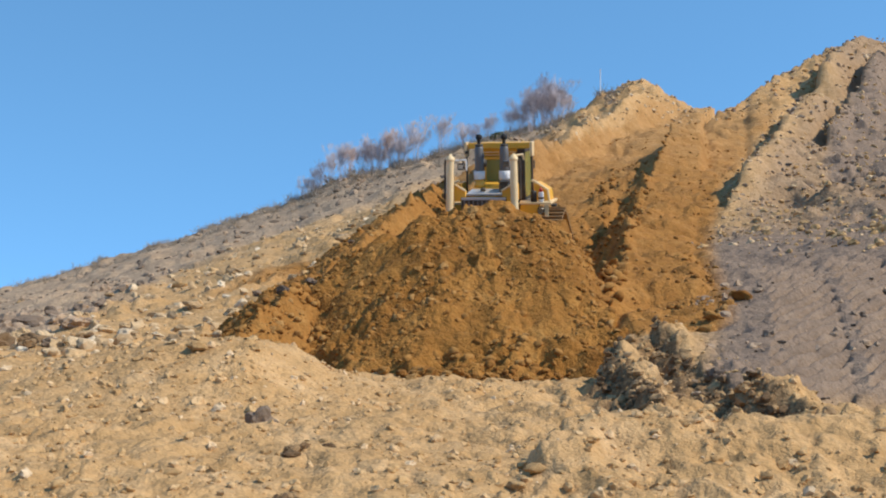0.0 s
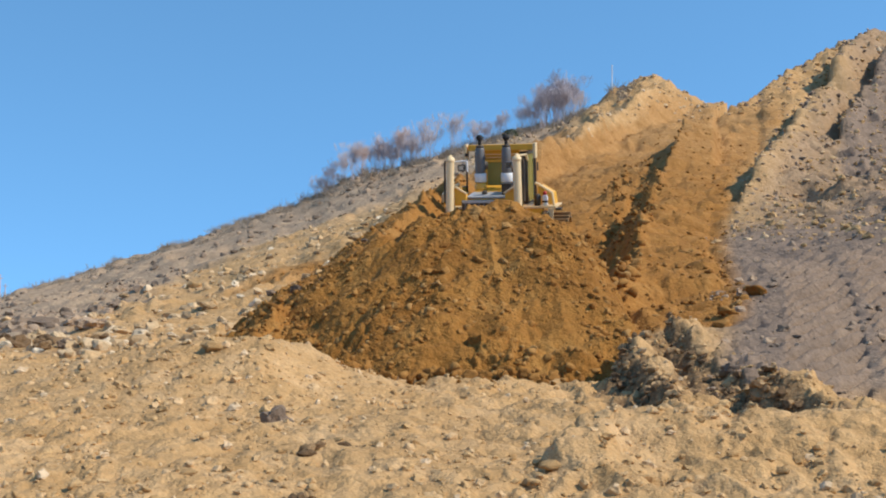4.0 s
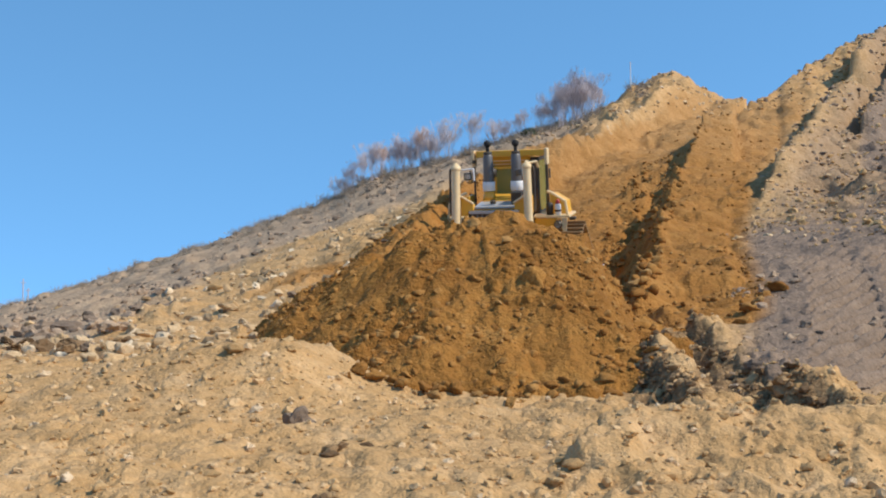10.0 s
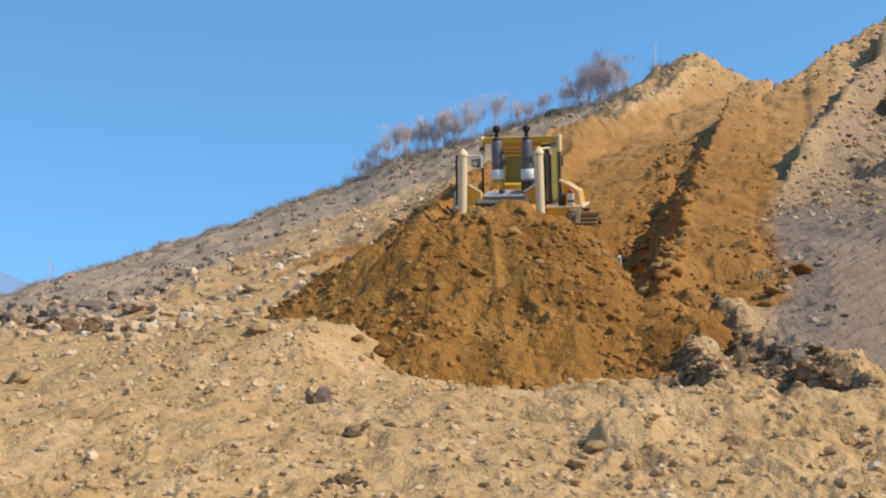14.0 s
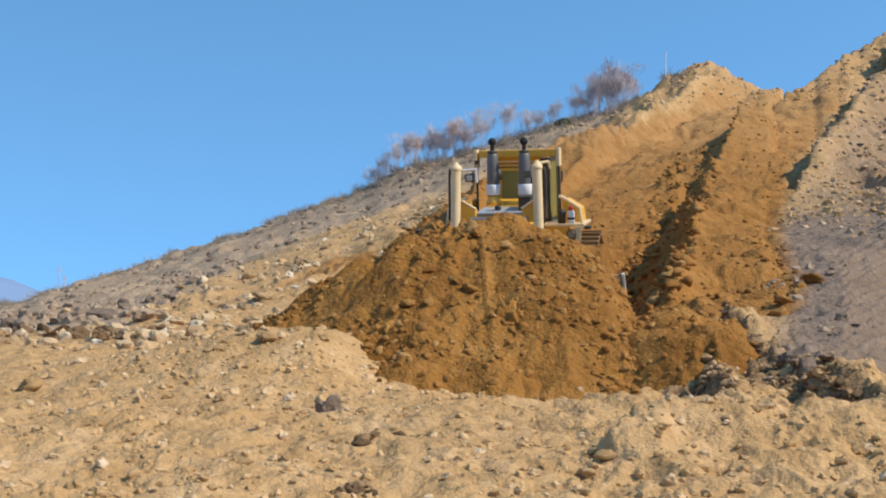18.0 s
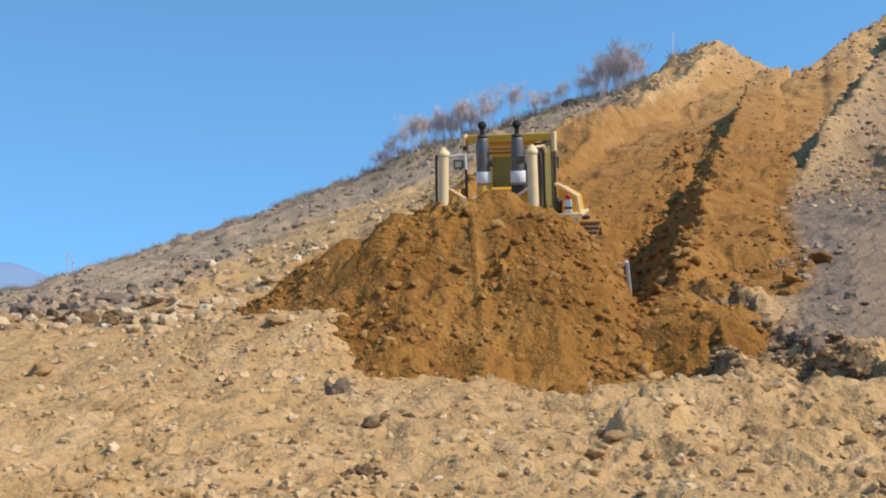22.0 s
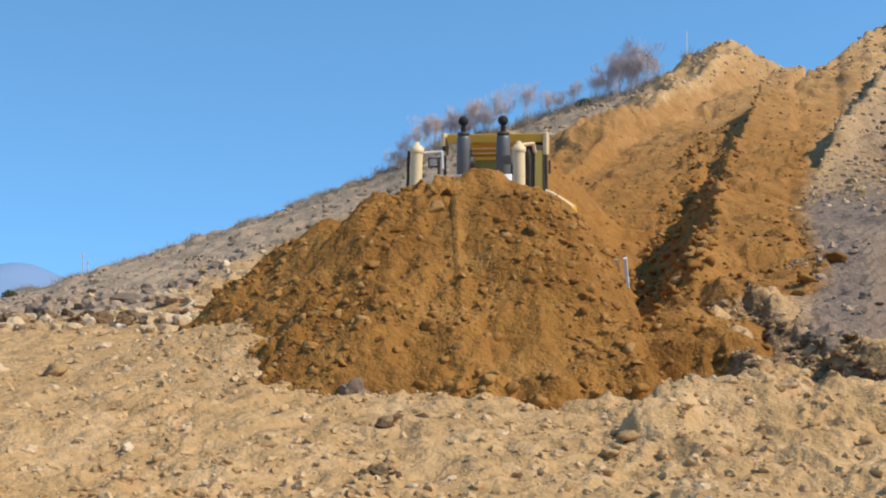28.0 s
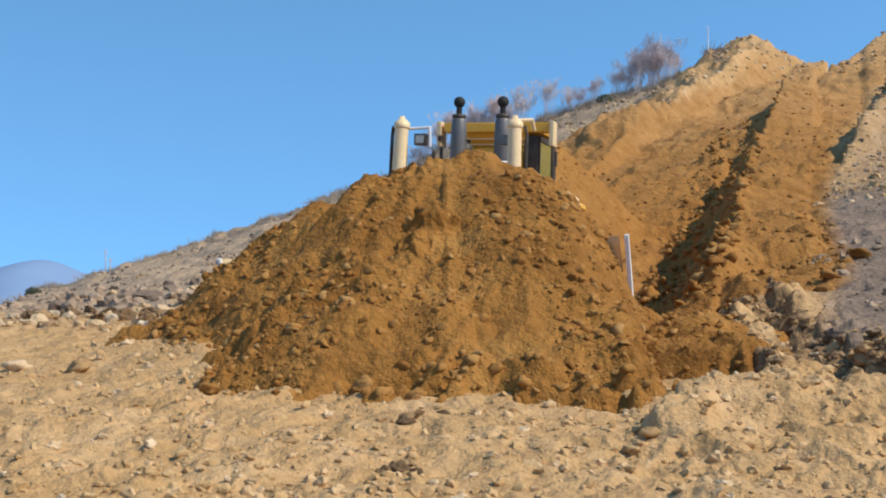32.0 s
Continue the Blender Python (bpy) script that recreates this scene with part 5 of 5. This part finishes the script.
    for s in (-1, 1):
        door = part("door", slab(bmesh.new(), [(0.10, 2.08), (0.10, 3.54), (0.17, 3.54), (0.17, 2.16), (1.22, 2.16), (1.22, 3.46), (0.17, 3.46), (0.17, 3.54), (1.30, 3.54), (1.30, 2.08)], s * 0.70 - 0.02, s * 0.70 + 0.02, "x"), DARK, cab)
        part("door_glass", box(bmesh.new(), s * 0.70 - 0.004, s * 0.70 + 0.004, 0.172, 1.218, 2.165, 3.455, 0), GLASS, door, "olive tinted door window")
        part("mirror", box(bmesh.new(), s * 1.02, s * 1.02 + 0.03, -0.22, -0.10, 3.02, 3.26, 0.01), DARK, cab)
    seat = part("seat", box(bmesh.new(), -0.27, 0.27, 0.62, 1.10, 2.30, 2.48, 0.05), RUBBER, cab)
    part("seat_back", slab(bmesh.new(), [(1.02, 2.46), (1.14, 3.06), (1.22, 3.06), (1.14, 2.40)], -0.26, 0.26, "x", 0.03), RUBBER, seat)
    # fenders, tanks and rails
    for s in (-1, 1):
        part("fender", box(bmesh.new(), min(s * 0.62, s * 1.58), max(s * 0.62, s * 1.58), -0.72, 0.50, 2.06, 2.115, 0.015), CREAM, root, "cream fender platform")
        part("fender_skirt", box(bmesh.new(), min(s * 0.72, s * 1.24), max(s * 0.72, s * 1.24), -0.70, -0.50, 1.74, 2.055, 0.02), YELLOW, root)
        part("tank", slab(bmesh.new(), [(s * 1.04, 2.12), (s * 1.04, 2.62), (s * 1.12, 2.62), (s * 1.44, 2.42), (s * 1.48, 2.12)], -0.28, 0.45, "y", 0.02), YELLOW, root, "yellow side tank")
        part("guard_rail", rod(bmesh.new(), [(s * 1.02, -0.62, 2.72), (s * 1.12, -0.62, 2.69), (s * 1.47, -0.62, 2.46), (s * 1.52, -0.62, 2.12)], 0.036, 8), CREAM, root, "cream guard rail")
        part("lamp_bracket", slab(bmesh.new(), [(s * 1.40, 1.72), (s * 1.37, 2.055), (s * 1.52, 2.055), (s * 1.50, 1.72)], -0.74, -0.70, "y", 0.006), CREAM, root)
        head = part("headlamp", tube(bmesh.new(), (s * 1.30, -0.62, 1.90), (s * 1.30, -0.80, 1.90), 0.10, 0.105, 18), DARK, root, "round headlamp under the fender")
        part("lens", tube(bmesh.new(), (s * 1.30, -0.802, 1.90), (s * 1.30, -0.815, 1.90), 0.085, 0.075, 18), LENS, head)
        part("reflector", tube(bmesh.new(), (s * 1.30, -0.8005, 1.90), (s * 1.30, -0.8015, 1.90), 0.08, 0.08, 18), STEEL, head)
        part("step", box(bmesh.new(), s * 1.62 - 0.07, s * 1.62 + 0.07, -0.55, -0.30, 1.98, 2.05, 0.01), DARK, root)
    ext = part("extinguisher", lathe(bmesh.new(), 1.27, -0.55, [(2.118, 0.075), (2.13, 0.08), (2.36, 0.08), (2.42, 0.04)]), WHITE, root, "white and red fire extinguisher")
    part("extinguisher_band", lathe(bmesh.new(), 1.27, -0.55, [(2.20, 0.0805), (2.202, 0.082), (2.25, 0.082), (2.252, 0.0805)]), DARK, ext)
    part("extinguisher_top", lathe(bmesh.new(), 1.27, -0.55, [(2.40, 0.055), (2.47, 0.05), (2.50, 0.03)]), RED, ext)
    part("air_bottle", lathe(bmesh.new(), 1.06, -0.50, [(2.118, 0.09), (2.38, 0.09), (2.43, 0.05)]), DARK, root)
    # undercarriage
    part("belly", box(bmesh.new(), -0.78, 0.78, -1.9, 1.9, 0.55, 1.3, 0.05), DARK, root)
    part("rear_case", box(bmesh.new(), -0.75, 0.75, 0.1, 2.0, 1.25, 2.05, 0.05), YELLOW, root)
    shoe = slab(bmesh.new(), [(-0.105, -0.03), (-0.105, 0.0), (-0.085, 0.0), (-0.08, 0.075), (-0.06, 0.075), (-0.055, 0.0), (0.105, 0.0), (0.105, -0.03)], -0.31, 0.31, "x")
    bmesh.ops.transform(shoe, matrix=Matrix.Scale(-1, 4, (0, 0, 1)), verts=shoe.verts)
    bmesh.ops.reverse_faces(shoe, faces=shoe.faces)
    shoe_mesh = bpy.data.meshes.new("track_shoe")
    shoe.to_mesh(shoe_mesh)
    shoe.free()
    shoe_mesh.materials.append(TRACK_STEEL)
    for s in (-1, 1):
        x = s * 1.50
        part("track_frame", slab(bmesh.new(), [(-1.6, 0.35), (-1.6, 0.7), (-0.4, 0.86), (0.7, 0.86), (1.6, 0.7), (1.6, 0.35)], x - 0.17, x + 0.17, "x", 0.02), YELLOW, root)
        for name, y, z, r in (("front_idler", -1.75, 0.50, 0.44), ("rear_idler", 1.70, 0.50, 0.44), ("drive_sprocket", 0.42, 1.32, 0.41)):
            wheel = part(name, tube(bmesh.new(), (-0.10, 0, 0), (0.10, 0, 0), r, r, 28), TRACK_STEEL, root)
            wheel.matrix_basis = pose(x, y, z)
            part("hub", tube(bmesh.new(), (-0.20, 0, 0), (0.20, 0, 0), r * 0.45, r * 0.40, 16), YELLOW, wheel)
            for k in range(6):
                w = math.pi * k / 3
                part("bolt", tube(bmesh.new(), (-0.13, math.cos(w) * r * 0.7, math.sin(w) * r * 0.7), (0.13, math.cos(w) * r * 0.7, math.sin(w) * r * 0.7), 0.035, 0.035, 6), DARK, wheel)
            WHEELS.append((wheel, x, y, z, r))
        for k in range(6):
            part("track_roller", tube(bmesh.new(), (x - 0.2, -1.1 + 0.44 * k, 0.2), (x + 0.2, -1.1 + 0.44 * k, 0.2), 0.15, 0.15, 14), DARK, root)
        for k in range(SHOES):
            ob = new("track_shoe", shoe_mesh)
            ob.parent = root
            ob.matrix_basis = track_pose(x, TRACK_AT[-1] * k / SHOES)
            SHOE_OBS.append((ob, x, TRACK_AT[-1] * k / SHOES))
    # blade, wings bent forward at the ends
    nx, nz = 45, 14
    bm = bmesh.new()
    front, back = [], []
    for i in range(nx):
        x = -2.75 + 5.50 * i / (nx - 1)
        wing = 0.45 * max(abs(x) - 1.55, 0)
        rowf, rowb = [], []
        for j in range(nz):
            t = j / (nz - 1)
            z = 0.02 + 1.86 * t
            y = -3.44 - wing + 0.22 * math.sin(math.pi * t) - 0.10 * t
            rowf.append(bm.verts.new((x, y, z)))
            rowb.append(bm.verts.new((x, y + 0.07, z)))
        front.append(rowf)
        back.append(rowb)
    for i in range(nx - 1):
        for j in range(nz - 1):
            bm.faces.new((front[i][j], front[i + 1][j], front[i + 1][j + 1], front[i][j + 1])).smooth = True
            bm.faces.new((back[i][j], back[i][j + 1], back[i + 1][j + 1], back[i + 1][j])).smooth = True
        bm.faces.new((front[i][nz - 1], front[i + 1][nz - 1], back[i + 1][nz - 1], back[i][nz - 1]))
        bm.faces.new((front[i][0], back[i][0], back[i + 1][0], front[i + 1][0]))
    blade = part("blade", bm, CREAM, root, "wide cream-worn steel blade")
    for s in (-1, 1):
        side = [(-3.98, -0.08), (-4.02, 0.05), (-3.92, 0.6), (-3.92, 1.2), (-4.02, 1.88), (-3.94, 1.90), (-3.80, 1.2), (-3.80, 0.6), (-3.86, -0.08)]
        part("end_plate", slab(bmesh.new(), side, s * 2.84 - 0.025, s * 2.84 + 0.025, "x"), WHITE, blade, "pale scuffed blade end plate")
        part("push_arm", slab(bmesh.new(), [(-3.40, 0.35), (-3.40, 0.65), (0.2, 0.85), (0.2, 0.5)], s * 1.98 - 0.12, s * 1.98 + 0.12, "x", 0.02), YELLOW, root, "yellow push arm")
        part("tilt_brace", tube(bmesh.new(), (s * 1.95, -3.28, 1.45), (s * 1.95, -1.55, 0.95), 0.09, 0.09, 14), CREAM, root)
    part("cutting_edge", box(bmesh.new(), -2.3, 2.3, -3.52, -3.47, -0.10, 0.20, 0.008), STEEL, blade)
    part("top_lip", box(bmesh.new(), -1.5, 1.5, -3.56, -3.44, 1.885, 1.94, 0.01), CREAM, blade)
    return root


WHEELS, SHOE_OBS = [], []
TRACK_STEEL = paint("worn_track_steel", (0.27, 0.17, 0.08), 0.8, 0.1, 0.95, (0.36, 0.21, 0.08))
dozer = build_dozer()


# ---- what moves ----
def at_time(rows, t):
    ts = [r[0] for r in rows]
    return [float(np.interp(t, ts, [r[k] for r in rows])) for k in range(1, len(rows[0]))]


def face_normal_turn(x, y):
    """Tilt of the mound's face at x, y from the crest, as degrees about x and y."""
    e = 0.3
    ax, ay = np.array([x + e, x - e, x, x]), np.array([y, y, y + e, y - e])
    h = heap_height(ax, ay)
    return math.degrees(math.atan2(float(h[2] - h[3]), 2 * e)), -math.degrees(math.atan2(float(h[0] - h[1]), 2 * e))


def slump_rows(i):
    """A slump comes up near the crest, slides down the face and goes under at the foot."""
    rnd = random.Random(900 + i)
    a = rnd.uniform(-0.62, 0.55)
    start, last = -5 + 37 * i / len(SLUMPS) + rnd.uniform(-1, 1), rnd.uniform(7, 11)
    rows = []
    for k in range(33):
        t = float(k)
        s = min(max((t - start) / last, 0), 1)
        r = 1.1 + 4.5 * s ** 1.3
        x, y = r * math.sin(a), -r * math.cos(a)
        deep = 0.0 if 0.12 < s < 0.9 else 0.5 * max((0.12 - s) / 0.12, (s - 0.9) / 0.1)
        tx, ty = face_normal_turn(x, y)
        z = float(heap_height(np.array([x]), np.array([y]))[0]) - deep
        rows.append((t, pose(x, y, z, tx, ty, math.degrees(a) * 0.5)))
    return rows


def roller_rows(i):
    """A clod rides on the crest, tumbles down the face and comes to rest at the foot until it is buried."""
    rnd = random.Random(700 + i)
    a = rnd.gauss(-0.05, 0.62)
    start, last = rnd.uniform(-3, 31), rnd.uniform(1.6, 3.4)
    size = 0.06 + 0.16 * rnd.random() ** 2.4
    r0, axis = rnd.uniform(0.35, 2.2), rnd.uniform(-25, 25)
    ts = sorted({round(0.5 * k, 2) for k in range(65)} | {round(0.25 * k, 2) for k in range(129) if -0.3 < 0.25 * k - start < last + 0.3})
    crest = np.array([at_time(CREST, t) for t in ts])
    s = np.clip((np.array(ts) - start) / last, 0, 1)
    r = r0 + (6.2 - r0) * s ** 1.35
    lx, ly = r * math.sin(a), -r * math.cos(a)
    hz = crest[:, 2] + heap_height(lx, ly) + heap_relief(lx, ly)
    wx, wy = crest[:, 0] + lx, crest[:, 1] + ly
    gz = heights(wx, wy)[0]
    rows, turn, rest = [], rnd.uniform(0, 60), None
    for k, t in enumerate(ts):
        if rest is None and gz[k] > hz[k] - 0.02 and s[k] > 0.02:
            rest = (float(wx[k]), float(wy[k]), float(gz[k]) + size * 0.22)
        if rest is None and 0 < s[k] < 1:
            turn += 62
        x, y, z = rest or (float(wx[k]), float(wy[k]), float(max(hz[k], gz[k])) + size * 0.12)
        rows.append((t, pose(x, y, z, turn, 0, math.degrees(a) * 0.6 + axis) @ Matrix.Rotation(0.3 * i, 4, "Z")))
    return size, rows


def motions():
    walk(heap, [(t, pose(x, y, z)) for t, x, y, z in CREST])
    walk(spill, [(t, pose(*p)) for t, *p in ((0, 4.2, 19.9, 1.85), (4.5, 4.1, 19.1, 1.87), (9, 3.9, 18.1, 1.88), (14, 3.7, 17.0, 1.88), (19, 3.55, 16.2, 1.86), (25, 3.3, 15.6, 1.70), (32, 3.05, 15.0, 1.52))])
    walk(dozer, [(t, pose(x, y, z, a, b, c)) for t, x, y, z, a, b, c in DOZER])
    walk(load, [(t, pose(x, y, z, a, b, c) @ pose(0, -3.85, 0)) for t, x, y, z, a, b, c in DOZER])
    walk(bpy.data.objects["blade"], [(t, pose(0, 0, dz, 0, tilt, 0)) for t, dz, tilt in ((0, -0.80, -3), (9, -0.74, -3), (13, -0.70, -3), (19, -0.60, -3.5), (23, -0.50, -4), (28, -0.28, -4.5), (32, -0.24, -4.5))])
    gone, last, wheel_rows = 0.0, None, []
    for t in range(33):
        spot = at_time(DOZER, t)[:3]
        gone += math.dist(spot, last) if last else 0.0
        last = spot
        wheel_rows.append((t, gone))
    for wheel, x, y, z, r in WHEELS:
        walk(wheel, [(t, pose(x, y, z, math.degrees(g / 0.5), 0, 0)) for t, g in wheel_rows])
    for ob, x, s in SHOE_OBS:
        walk(ob, [(t, track_pose(x, s + g)) for t, g in wheel_rows])
    for ob, x, y, size, turn in FOOT_CLODS:
        rows = []
        for t in (0, 1, 2, 3, 4.5, 6, 7.5, 9, 10, 32):
            ahead = max(at_time(CREST, t)[1] - 19.4, 0) * 0.80
            px, py = x + 0.12 * ahead, y + ahead
            rows.append((t, pose(px, py, ground_at(px, py) + 0.25 * size, 55 * ahead, 0, turn)))
        walk(ob, rows)
    for i, ob in enumerate(SLUMPS):
        walk(ob, slump_rows(i))
    for i, ob in enumerate(ROLLERS):
        size, rows = roller_rows(i)
        ob.scale = (size, size * 0.95, size * 0.85)
        walk(ob, rows)


motions()
